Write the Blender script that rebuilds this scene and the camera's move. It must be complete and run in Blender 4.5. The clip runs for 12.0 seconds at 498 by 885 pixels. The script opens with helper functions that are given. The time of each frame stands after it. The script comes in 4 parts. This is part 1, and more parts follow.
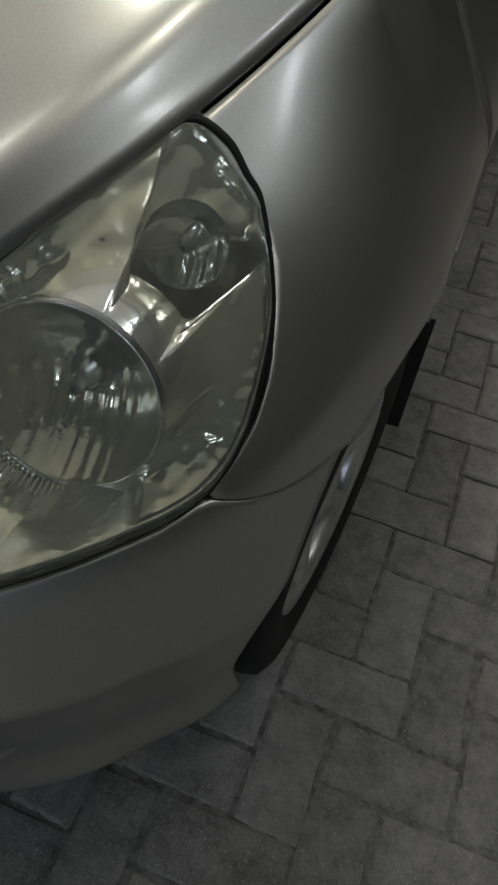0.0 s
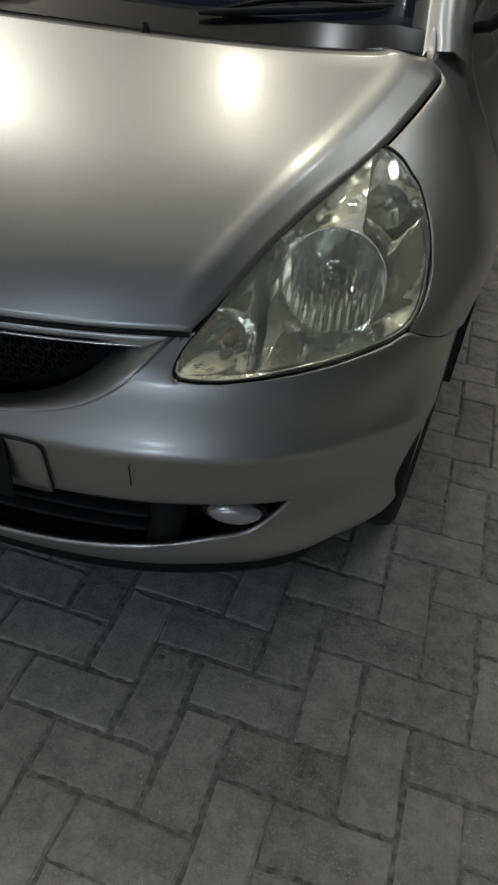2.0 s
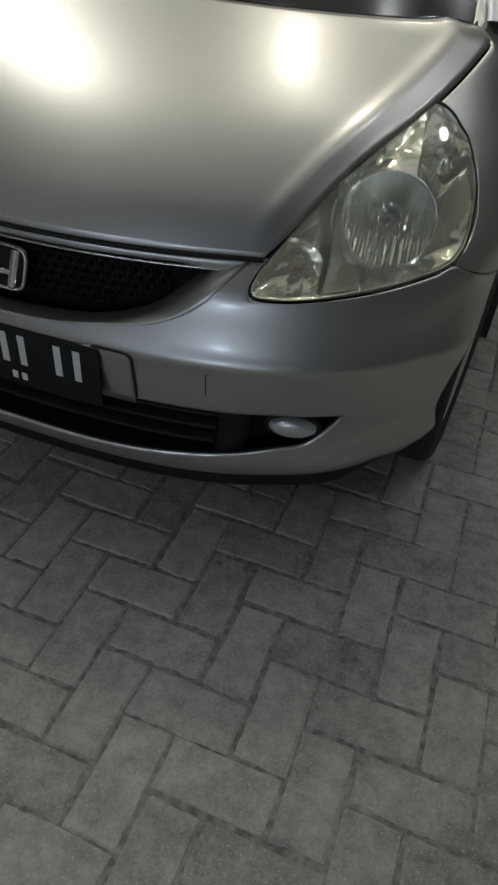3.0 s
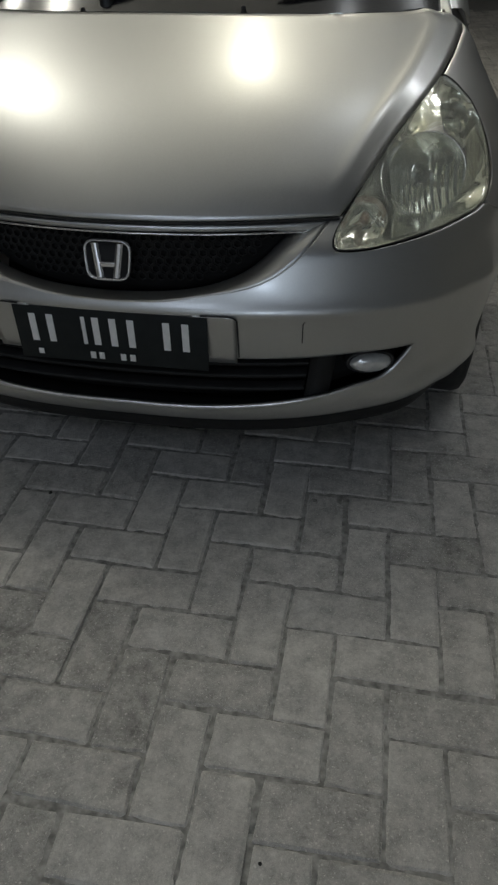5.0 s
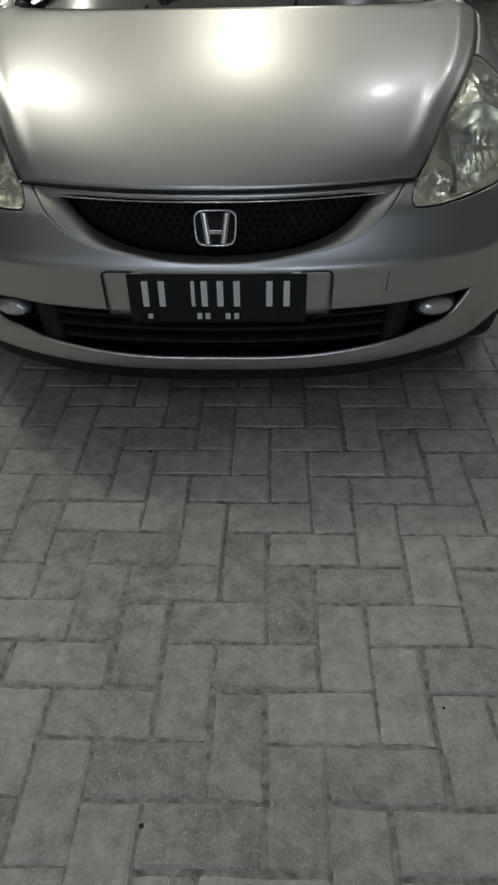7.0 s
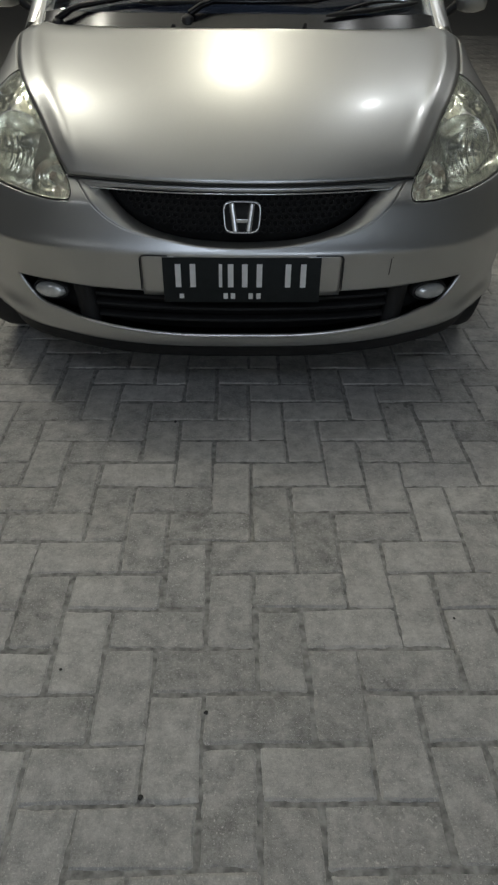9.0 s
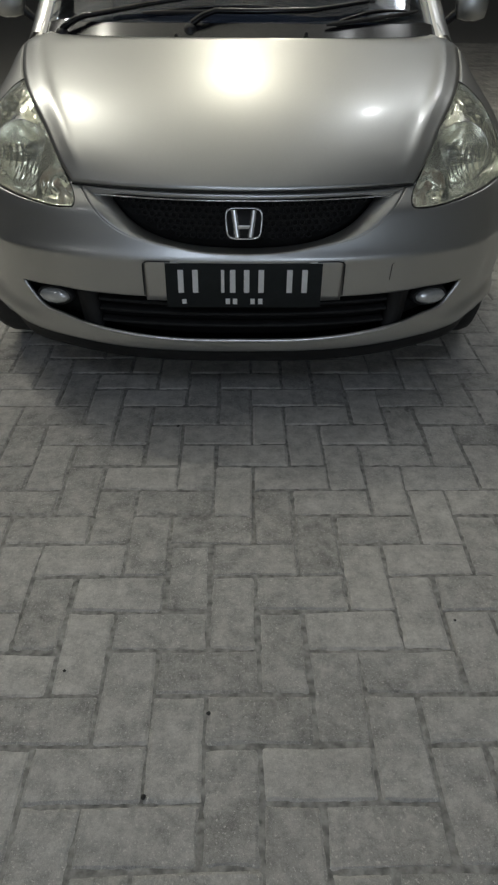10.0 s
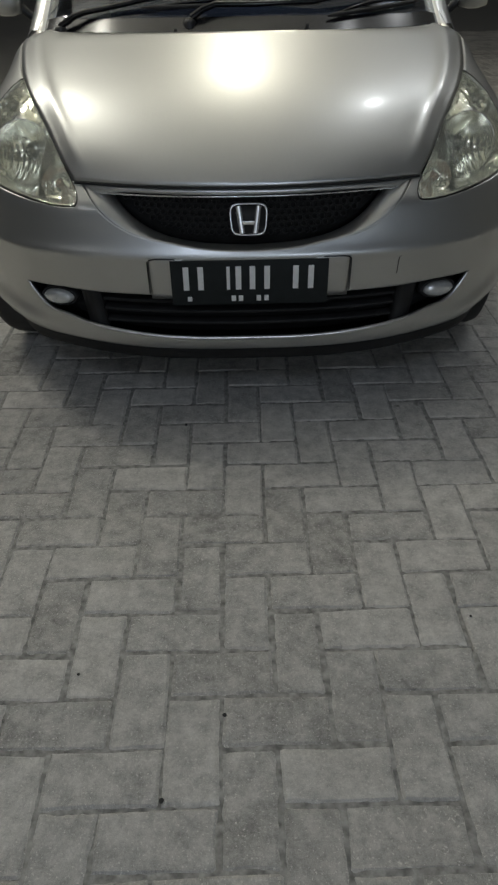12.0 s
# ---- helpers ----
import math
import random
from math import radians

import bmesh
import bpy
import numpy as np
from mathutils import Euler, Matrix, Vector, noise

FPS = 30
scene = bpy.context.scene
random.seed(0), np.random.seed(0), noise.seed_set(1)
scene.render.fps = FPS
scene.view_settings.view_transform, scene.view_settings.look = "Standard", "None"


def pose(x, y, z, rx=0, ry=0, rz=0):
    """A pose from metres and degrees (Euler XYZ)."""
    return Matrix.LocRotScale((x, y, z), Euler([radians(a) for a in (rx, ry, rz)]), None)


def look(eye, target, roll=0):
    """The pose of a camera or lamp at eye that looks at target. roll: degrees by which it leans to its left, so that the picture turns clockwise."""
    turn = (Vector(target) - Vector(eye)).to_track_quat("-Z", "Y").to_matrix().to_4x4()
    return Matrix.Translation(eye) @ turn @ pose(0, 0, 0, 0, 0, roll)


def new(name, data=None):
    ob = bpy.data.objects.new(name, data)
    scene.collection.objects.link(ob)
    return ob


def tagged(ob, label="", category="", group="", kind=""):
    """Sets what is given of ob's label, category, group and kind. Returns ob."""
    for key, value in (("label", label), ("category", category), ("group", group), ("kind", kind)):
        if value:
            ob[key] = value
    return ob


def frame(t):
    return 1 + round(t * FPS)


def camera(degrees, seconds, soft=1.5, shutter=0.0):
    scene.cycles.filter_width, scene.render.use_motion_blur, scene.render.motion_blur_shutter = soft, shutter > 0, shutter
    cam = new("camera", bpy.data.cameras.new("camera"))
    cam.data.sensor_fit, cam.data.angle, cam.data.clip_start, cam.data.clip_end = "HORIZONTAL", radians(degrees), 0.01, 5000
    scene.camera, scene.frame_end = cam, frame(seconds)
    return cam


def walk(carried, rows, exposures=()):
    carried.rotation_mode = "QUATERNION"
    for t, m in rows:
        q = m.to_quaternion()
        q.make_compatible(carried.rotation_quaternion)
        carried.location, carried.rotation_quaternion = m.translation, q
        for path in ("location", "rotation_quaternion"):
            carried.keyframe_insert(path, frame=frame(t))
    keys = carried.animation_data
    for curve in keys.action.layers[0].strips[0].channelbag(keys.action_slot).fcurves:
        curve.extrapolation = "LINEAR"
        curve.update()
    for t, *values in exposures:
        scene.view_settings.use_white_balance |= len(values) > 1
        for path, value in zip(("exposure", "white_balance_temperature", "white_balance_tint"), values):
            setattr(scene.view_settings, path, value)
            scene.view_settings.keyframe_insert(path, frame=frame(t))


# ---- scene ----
cam = camera(41.0, 12.0, soft=2.4)
PATH = [
    (0, (0.885, -0.011, 1.085), (0.576, 1.026, -0.094), 6.88),
    (0.5, (0.887, -0.192, 1.095), (0.616, 0.911, -0.031), 9.28),
    (1, (0.865, -0.338, 1.102), (0.596, 0.813, 0.024), 10.04),
    (1.5, (0.805, -0.525, 1.134), (0.587, 0.691, 0.118), 8.02),
    (2, (0.778, -0.661, 1.166), (0.459, 0.529, 0.145), 5.06),
    (2.5, (0.803, -0.770, 1.153), (0.412, 0.378, 0.110), 1.80),
    (3, (0.787, -0.874, 1.155), (0.415, 0.284, 0.116), 5.02),
    (3.5, (0.678, -0.940, 1.172), (0.360, 0.256, 0.157), 4.66),
    (3.7, (0.658, -0.976, 1.163), (0.351, 0.230, 0.157), 2.61),
    (5.3, (0.450, -1.241, 1.136), (0.252, -0.003, 0.142), -0.97),
    (5.5, (0.398, -1.260, 1.138), (0.248, -0.020, 0.137), 0.09),
    (6, (0.244, -1.342, 1.160), (0.111, -0.087, 0.176), 0.11),
    (6.5, (0.177, -1.395, 1.147), (0.155, -0.162, 0.127), 1.21),
    (7, (0.132, -1.478, 1.153), (0.078, -0.227, 0.156), -1.24),
    (7.2, (0.109, -1.542, 1.154), (0.070, -0.246, 0.215), -0.17),
    (8.8, (-0.011, -1.724, 1.153), (0.016, -0.454, 0.180), 0.31),
    (9, (-0.020, -1.728, 1.158), (0.014, -0.446, 0.200), 0.80),
    (9.5, (-0.020, -1.742, 1.159), (0.012, -0.452, 0.214), 0.88),
    (10, (-0.019, -1.743, 1.162), (0.009, -0.453, 0.216), 0.58),
    (10.5, (-0.021, -1.737, 1.165), (0.004, -0.447, 0.219), 0.47),
    (11, (-0.015, -1.737, 1.161), (0.003, -0.446, 0.216), -0.06),
    (11.5, (-0.017, -1.731, 1.161), (-0.011, -0.447, 0.207), -1.73),
    (12, (-0.029, -1.728, 1.159), (-0.014, -0.444, 0.204), -0.93),
]
walk(cam, [(t, look(eye, target, roll)) for t, eye, target, roll in PATH], ((0, 0.18), (1, 0.38), (2.5, 0.62), (5.5, 0.82), (9, 1.05), (12, 1.05)))

# ---- world, lamps, exposure ----
world = bpy.data.worlds.new("night")
scene.world = world
world.use_nodes = True
world.node_tree.nodes["Background"].inputs[0].default_value = (0.75, 0.78, 0.8, 1)
world.node_tree.nodes["Background"].inputs[1].default_value = 0.02


def lamp(name, place, watts, colour, radius):
    data = bpy.data.lights.new(name, "POINT")
    data.energy, data.color, data.shadow_soft_size = watts, colour, radius
    ob = new(name, data)
    ob.location = place
    return ob


# out of view: placed by their highlights on the bonnet and right wing
lamp("warm_unseen_lamp", (-0.02, 1.95, 3.2), 16, (1.0, 0.95, 0.79), 0.11)
lamp("unseen_lamp", (-1.8, 1.45, 3.1), 25, (1.0, 0.97, 0.85), 0.07)
lamp("unseen_lamp", (1.2, 1.15, 3.1), 6, (0.94, 0.97, 1.0), 0.05)
lamp("unseen_lamp", (2.67, 2.70, 3.7), 12, (0.94, 0.97, 1.0), 0.14)
# invented fill: these three only brighten the ceiling, bonnet and ground
lamp("unseen_lamp", (-3.1, 2.4, 3.2), 30, (1.0, 0.97, 0.87), 0.08)
lamp("warm_unseen_lamp", (0.4, 4.3, 3.1), 17, (1.0, 0.95, 0.80), 0.09)
lamp("unseen_lamp", (-2.6, -2.0, 3.1), 5, (0.96, 0.98, 1.0), 0.25)
# unseen bluish lamps added in front to brighten the bumper and south wall
lamp("front_fill_lamp", (0.9, -4.6, 1.9), 22, (0.70, 0.82, 1.0), 0.12)
lamp("front_fill_lamp", (-0.5, -3.0, 3.1), 24, (0.73, 0.83, 1.0), 0.40)


# ---- materials ----
def material(name, colour, rough=0.5, metal=0.0, vary=0.0, scale=8.0, bump=0.0, bump_scale=60.0, **extra):
    m = bpy.data.materials.new(name)
    m.use_nodes = True
    nodes, links = m.node_tree.nodes, m.node_tree.links
    b = nodes["Principled BSDF"]
    b.inputs["Base Color"].default_value = (*colour, 1)
    b.inputs["Roughness"].default_value, b.inputs["Metallic"].default_value = rough, metal
    for key, value in extra.items():
        b.inputs[key.replace("_", " ")].default_value = value
    where = nodes.new("ShaderNodeTexCoord")
    if vary:
        n = nodes.new("ShaderNodeTexNoise")
        n.inputs["Scale"].default_value, n.inputs["Detail"].default_value = scale, 6
        links.new(where.outputs["Object"], n.inputs["Vector"])
        r = nodes.new("ShaderNodeValToRGB")
        r.color_ramp.elements[0].position, r.color_ramp.elements[1].position = 0.3, 0.7
        r.color_ramp.elements[0].color = (*[c * (1 - vary) for c in colour], 1)
        r.color_ramp.elements[1].color = (*[min(1, c * (1 + vary)) for c in colour], 1)
        links.new(n.outputs["Fac"], r.inputs["Fac"])
        links.new(r.outputs["Color"], b.inputs["Base Color"])
    if bump:
        n = nodes.new("ShaderNodeTexNoise")
        n.inputs["Scale"].default_value, n.inputs["Detail"].default_value = bump_scale, 4
        links.new(where.outputs["Object"], n.inputs["Vector"])
        k = nodes.new("ShaderNodeBump")
        k.inputs["Strength"].default_value, k.inputs["Distance"].default_value = bump, 0.002
        links.new(n.outputs["Fac"], k.inputs["Height"])
        links.new(k.outputs["Normal"], b.inputs["Normal"])
    return m


def paint():
    """Silver metallic lacquer: fine flakes under a clear coat, a little dust."""
    m = material("silver_paint", (0.50, 0.50, 0.485), 0.36, 0.97, Coat_Weight=0.8, Coat_Roughness=0.16, Coat_IOR=1.5)
    nodes, links = m.node_tree.nodes, m.node_tree.links
    b, where = nodes["Principled BSDF"], nodes.new("ShaderNodeTexCoord")
    dust = nodes.new("ShaderNodeTexNoise")
    dust.inputs["Scale"].default_value, dust.inputs["Detail"].default_value = 5.0, 8
    links.new(where.outputs["Object"], dust.inputs["Vector"])
    ramp = nodes.new("ShaderNodeMapRange")
    ramp.inputs["To Min"].default_value, ramp.inputs["To Max"].default_value = 0.36, 0.42
    links.new(dust.outputs["Fac"], ramp.inputs["Value"])
    links.new(ramp.outputs["Result"], b.inputs["Roughness"])
    flake = nodes.new("ShaderNodeTexVoronoi")
    flake.inputs["Scale"].default_value = 1500
    links.new(where.outputs["Object"], flake.inputs["Vector"])
    mix = nodes.new("ShaderNodeMix")
    mix.data_type = "RGBA"
    mix.inputs[6].default_value, mix.inputs[7].default_value = (0.46, 0.465, 0.455, 1), (0.60, 0.607, 0.592, 1)
    links.new(flake.outputs["Color"], mix.inputs[0])
    links.new(mix.outputs[2], b.inputs["Base Color"])
    return m


def paving_material():
    m = material("concrete_paver", (0.2, 0.2, 0.19), 0.85)
    nodes, links = m.node_tree.nodes, m.node_tree.links
    b, where = nodes["Principled BSDF"], nodes.new("ShaderNodeNewGeometry")
    info = nodes.new("ShaderNodeObjectInfo")

    def noise_of(scale, detail, rough=0.6):
        n = nodes.new("ShaderNodeTexNoise")
        n.inputs["Scale"].default_value, n.inputs["Detail"].default_value, n.inputs["Roughness"].default_value = scale, detail, rough
        links.new(where.outputs["Position"], n.inputs["Vector"])
        return n.outputs["Fac"]

    def calc(op, a, c):
        n = nodes.new("ShaderNodeMath")
        n.operation = op
        for k, v in enumerate((a, c)):
            if isinstance(v, (int, float)):
                n.inputs[k].default_value = v
            else:
                links.new(v, n.inputs[k])
        return n.outputs[0]

    big, mid, grit, fine = noise_of(3.0, 5), noise_of(24, 8, 0.72), noise_of(130, 5, 0.8), noise_of(520, 3, 0.8)
    both = calc("ADD", calc("MULTIPLY", info.outputs["Random"], 0.5), calc("MULTIPLY", where.outputs["Random Per Island"], 0.5))
    v = calc("ADD", calc("MULTIPLY", both, 0.20), calc("MULTIPLY", big, 0.34))
    v = calc("ADD", v, calc("MULTIPLY", mid, 0.50))
    v = calc("ADD", v, calc("MULTIPLY", grit, 0.30))
    v = calc("ADD", v, calc("MULTIPLY", fine, 0.20))
    specks = calc("MULTIPLY", calc("GREATER_THAN", noise_of(210, 3, 0.6), 0.635), 0.24)
    v = calc("ADD", v, specks)
    ramp = nodes.new("ShaderNodeValToRGB")
    ramp.color_ramp.elements[0].position, ramp.color_ramp.elements[1].position = 0.58, 0.96
    ramp.color_ramp.elements[0].color, ramp.color_ramp.elements[1].color = (0.14, 0.139, 0.130, 1), (0.66, 0.652, 0.615, 1)
    links.new(v, ramp.inputs["Fac"])
    tint = nodes.new("ShaderNodeMix")
    tint.data_type, tint.blend_type = "RGBA", "MULTIPLY"
    tint.inputs[7].default_value = (1.02, 0.985, 0.95, 1)
    links.new(calc("MULTIPLY", noise_of(1.7, 3), 0.9), tint.inputs[0])
    links.new(ramp.outputs["Color"], tint.inputs[6])
    links.new(tint.outputs[2], b.inputs["Base Color"])
    k = nodes.new("ShaderNodeBump")
    k.inputs["Strength"].default_value, k.inputs["Distance"].default_value = 1.0, 0.0036
    links.new(calc("ADD", calc("MULTIPLY", grit, 0.8), mid), k.inputs["Height"])
    links.new(k.outputs["Normal"], b.inputs["Normal"])
    return m


SILVER = paint()
PAVER = paving_material()
SAND = material("joint_sand", (0.27, 0.265, 0.245), 0.95, vary=0.5, scale=60, bump=1.0, bump_scale=260)
BLACK = material("black_plastic", (0.012, 0.012, 0.013), 0.5, vary=0.2, scale=30, bump=0.15, bump_scale=400)
MESH_BLACK = material("grille_black", (0.016, 0.016, 0.016), 0.6, vary=0.2, scale=30, Specular_IOR_Level=0.25)
GLOSS_BLACK = material("black_gloss", (0.012, 0.012, 0.014), 0.2, vary=0.15, scale=20)
DARK = material("dark_cavity", (0.014, 0.014, 0.014), 0.9, vary=0.2, scale=20, Specular_IOR_Level=0.2)
RUBBER = material("tyre_rubber", (0.02, 0.02, 0.02), 0.75, vary=0.3, scale=25, bump=0.3, bump_scale=200)
CHROME = material("chrome", (0.82, 0.82, 0.81), 0.2, 1.0, vary=0.06, scale=30)
ALLOY = material("alloy", (0.78, 0.78, 0.78), 0.32, 0.9, vary=0.12, scale=30)
REFLECTOR = material("lamp_reflector", (0.92, 0.92, 0.87), 0.10, 0.92, vary=0.06, scale=40, bump=0.5, bump_scale=60)
HOUSING = material("lamp_housing", (0.84, 0.85, 0.81), 0.14, 0.80, vary=0.1, scale=25, bump=1.0, bump_scale=38)
DISH = material("lamp_dish", (0.88, 0.89, 0.85), 0.13, 0.88, vary=0.05, scale=30, bump=0.7, bump_scale=32)
AMBER = material("amber_bulb", (0.42, 0.32, 0.27), 0.2, vary=0.1, scale=30)
PLATE_BLACK = material("plate_black", (0.015, 0.018, 0.018), 0.6, vary=0.15, scale=40, Specular_IOR_Level=0.2)
PLATE_WHITE = material("plate_white", (0.78, 0.78, 0.76), 0.5, vary=0.06, scale=60)
PLASTER = material("white_plaster", (0.80, 0.80, 0.78), 0.8, vary=0.06, scale=2.5, bump=0.3, bump_scale=90)
ROOFING = material("dark_render", (0.13, 0.13, 0.125), 0.6, vary=0.12, scale=2.0, bump=0.2)
INTERIOR = material("dashboard_grey", (0.05, 0.055, 0.09), 0.7, vary=0.2, scale=12, bump=0.3, bump_scale=300)


def thin_lens(name, tint, haze_share):
    """Clear moulded plastic: lets light straight through, shines by its angle."""
    m = bpy.data.materials.new(name)
    m.use_nodes = True
    nodes, links = m.node_tree.nodes, m.node_tree.links
    nodes.remove(nodes["Principled BSDF"])
    clear, shine, mix, rim, power, keep = (nodes.new("ShaderNode" + n) for n in ("BsdfTransparent", "BsdfGlossy", "MixShader", "LayerWeight", "Math", "Math"))
    power.operation, power.inputs[1].default_value = "POWER", 4.0
    keep.operation, keep.inputs[1].default_value, keep.inputs[2].default_value = "MULTIPLY_ADD", 0.7, 0.035
    links.new(rim.outputs["Facing"], power.inputs[0])
    links.new(power.outputs[0], keep.inputs[0])
    clear.inputs["Color"].default_value = (*tint, 1)
    shine.inputs["Roughness"].default_value = 0.05
    links.new(keep.outputs[0], mix.inputs[0])
    links.new(clear.outputs[0], mix.inputs[1])
    links.new(shine.outputs[0], mix.inputs[2])
    haze, veil = nodes.new("ShaderNodeBsdfDiffuse"), nodes.new("ShaderNodeMixShader")
    haze.inputs["Color"].default_value, veil.inputs[0].default_value = (0.78, 0.78, 0.66, 1), haze_share
    links.new(mix.outputs[0], veil.inputs[1])
    links.new(haze.outputs[0], veil.inputs[2])
    links.new(veil.outputs[0], nodes["Material Output"].inputs[0])
    return m


LENS = thin_lens("aged_lens", (0.99, 0.99, 0.94), 0.08)
SCREEN = thin_lens("windscreen_glass", (0.40, 0.45, 0.52), 0.004)


# ---- building helpers ----
def part(name, bm, mat, parent=None, label="", smooth=True):
    me = bpy.data.meshes.new(name)
    bmesh.ops.recalc_face_normals(bm, faces=bm.faces)
    bm.to_mesh(me)
    bm.free()
    if smooth:
        me.shade_smooth()
    me.materials.append(mat)
    ob = new(name, me)
    ob.parent = parent
    if label:
        tagged(ob, label)
    return ob


def thicken(ob, thick, offset=-1.0):
    s = ob.modifiers.new("thick", "SOLIDIFY")
    s.thickness, s.offset, s.use_even_offset = thick, offset, False
    return ob


def weld(bm, d=0.0006):
    bmesh.ops.remove_doubles(bm, verts=bm.verts, dist=d)
    return bm


def sheet(rows, bm=None, close=False):
    """Faces between rows of points."""
    bm = bm or bmesh.new()
    vs = [[bm.verts.new(p) for p in row] for row in rows]
    for a, b in zip(vs, vs[1:]):
        n = len(a)
        for k in range(n if close else n - 1):
            bm.faces.new((a[k], a[(k + 1) % n], b[(k + 1) % n], b[k]))
    return bm


def ring_fill(bm, loop):
    c = bm.verts.new(sum((Vector(p) for p in loop), Vector()) / len(loop))
    vs = [bm.verts.new(p) for p in loop]
    for k in range(len(vs)):
        bm.faces.new((vs[k], vs[(k + 1) % len(vs)], c))
    return bm


def box(size, centre=(0, 0, 0), bevel=0.0, bm=None, turn=None):
    made = bmesh.new()
    bmesh.ops.create_cube(made, size=1)
    bmesh.ops.scale(made, vec=size, verts=made.verts)
    if bevel:
        bmesh.ops.bevel(made, geom=made.edges[:], offset=bevel, segments=2, affect="EDGES", profile=0.6)
    if turn:
        bmesh.ops.transform(made, matrix=turn, verts=made.verts)
    bmesh.ops.translate(made, vec=centre, verts=made.verts)
    if bm is None:
        return made
    me = bpy.data.meshes.new("tmp")
    made.to_mesh(me)
    made.free()
    bm.from_mesh(me)
    bpy.data.meshes.remove(me)
    return bm


def lathe(profile, steps=48, axis="X"):
    """Turned body about the x axis from (radius, along) pairs."""
    rows = []
    for r, a in profile:
        rows.append([(a, r * math.cos(2 * math.pi * k / steps), r * math.sin(2 * math.pi * k / steps)) for k in range(steps)])
    return sheet(rows, close=True)


def tube(points, radius, steps=10, bm=None):
    pts = [Vector(p) for p in points]
    rows = []
    for k, p in enumerate(pts):
        d = (pts[min(k + 1, len(pts) - 1)] - pts[max(k - 1, 0)]).normalized()
        side = d.cross(Vector((0, 0, 1)) if abs(d.z) < 0.9 else Vector((1, 0, 0))).normalized()
        up = side.cross(d)
        r = radius[k] if isinstance(radius, (list, tuple)) else radius
        rows.append([p + r * (math.cos(2 * math.pi * j / steps) * side + math.sin(2 * math.pi * j / steps) * up) for j in range(steps)])
    bm = sheet(rows, bm, close=True)
    return bm


def spline(xs, ys):
    """A natural cubic curve through a few knots."""
    xs, ys = np.array(xs, float), np.array(ys, float)
    n, h = len(xs), np.diff(xs)
    a, r = np.eye(n), np.zeros(n)
    for i in range(1, n - 1):
        a[i, i - 1:i + 2] = h[i - 1], 2 * (h[i - 1] + h[i]), h[i]
        r[i] = 6 * ((ys[i + 1] - ys[i]) / h[i] - (ys[i] - ys[i - 1]) / h[i - 1])
    m = np.linalg.solve(a, r)

    def f(x):
        x = min(max(x, xs[0]), xs[-1])
        i = min(max(int(np.searchsorted(xs, x)) - 1, 0), n - 2)
        p, q, k = xs[i + 1] - x, x - xs[i], h[i]
        return float((m[i] * p ** 3 + m[i + 1] * q ** 3) / (6 * k) + (ys[i] / k - m[i] * k / 6) * p + (ys[i + 1] / k - m[i + 1] * k / 6) * q)
    return f


def evenly(a, b, n):
    return [a + (b - a) * k / (n - 1) for k in range(n)]


def bent(xs, ys):
    """Straight pieces between knots."""
    return lambda x: float(np.interp(x, xs, ys))


# ---- the car's skin: half width and nose by height, a superellipse in plan ----
HALF = spline((.10, .2, .3, .45, .6, .655, .70, .78, .855, .92, .96), (.77, .80, .83, .847, .852, .851, .837, .803, .757, .730, .705))
NOSE = spline((.10, .14, .17, .2, .25, .32, .41, .45, .478, .492, .500, .510, .525, .56, .61, .664, .745, .855, .92), (.10, .070, .042, .017, .001, .006, -.003, -.008, -.0125, -.0145, -.0125, -.0065, .0015, .0155, .036, .078, .16, .31, .45))
POW, DEEP = 2.8, 0.62
WHEEL_Y, WHEEL_Z, ARCH, FORE = 0.64, 0.288, 0.332, 1.095


def ease(x, a, b):
    t = min(max((x - a) / (b - a), 0.0), 1.0)
    return t * t * (3 - 2 * t)


def skin(p, z):
    """A point of the front: p is the share of the half width."""
    q = min(abs(p), 1.0)
    y = NOSE(z) + DEEP * (1 - (1 - q ** POW) ** (1 / POW))
    taper = 1 - 0.012 * ease(q, 0.84, 0.985) * (1 - ease(z, 0.44, 0.56))
    swell = 0.016 * ease(q, 0.62, 0.85) * math.exp(-((z - 0.245 - 0.16 * max(0, q - 0.7)) / 0.035) ** 2)
    y += 0.015 * ease(z, 0.60, 0.655) * ease(q, 0.30, 0.44) * (1 - ease(q, 0.54, 0.60))
    flare = 0.024 * ease(q, 0.87, 0.946) * (1 - ease(z, 0.45, 0.60))
    return Vector((p * HALF(z) * taper + math.copysign(swell * 0.8 + flare, p), y - swell * 0.7, z))


def side_share(y, z):
    q = min(max((y - NOSE(z)) / DEEP, 0.0), 1.0)
    return (1 - (1 - q) ** POW) ** (1 / POW)


def side(y, z, sign=1):
    flare = 0.032 * ease(y, 0.42, 0.80) * ease(z, 0.10, 0.25) * (1 - ease(z, 0.62, 0.80))
    return Vector((sign * (side_share(y, z) * HALF(z) + flare), y, z))


def arch_y(z):
    d = ARCH ** 2 - (z - WHEEL_Z) ** 2
    return WHEEL_Y - FORE * math.sqrt(max(d, 0.0)) + 0.074 * (1 - ease(z, 0.18, 0.44))


LAMP_KNOTS = [(.534, .622), (.543, .610), (.575, .608), (.617, .609), (.68, .615), (.739, .622), (.79, .629), (.838, .637), (.872, .642), (.896, .651), (.912, .672), (.921, .70), (.926, .745), (.917, .80), (.905, .82), (.887, .84), (.855, .853), (.815, .838), (.772, .818), (.716, .789), (.662, .757), (.606, .711), (.552, .656), (.538, .638)]


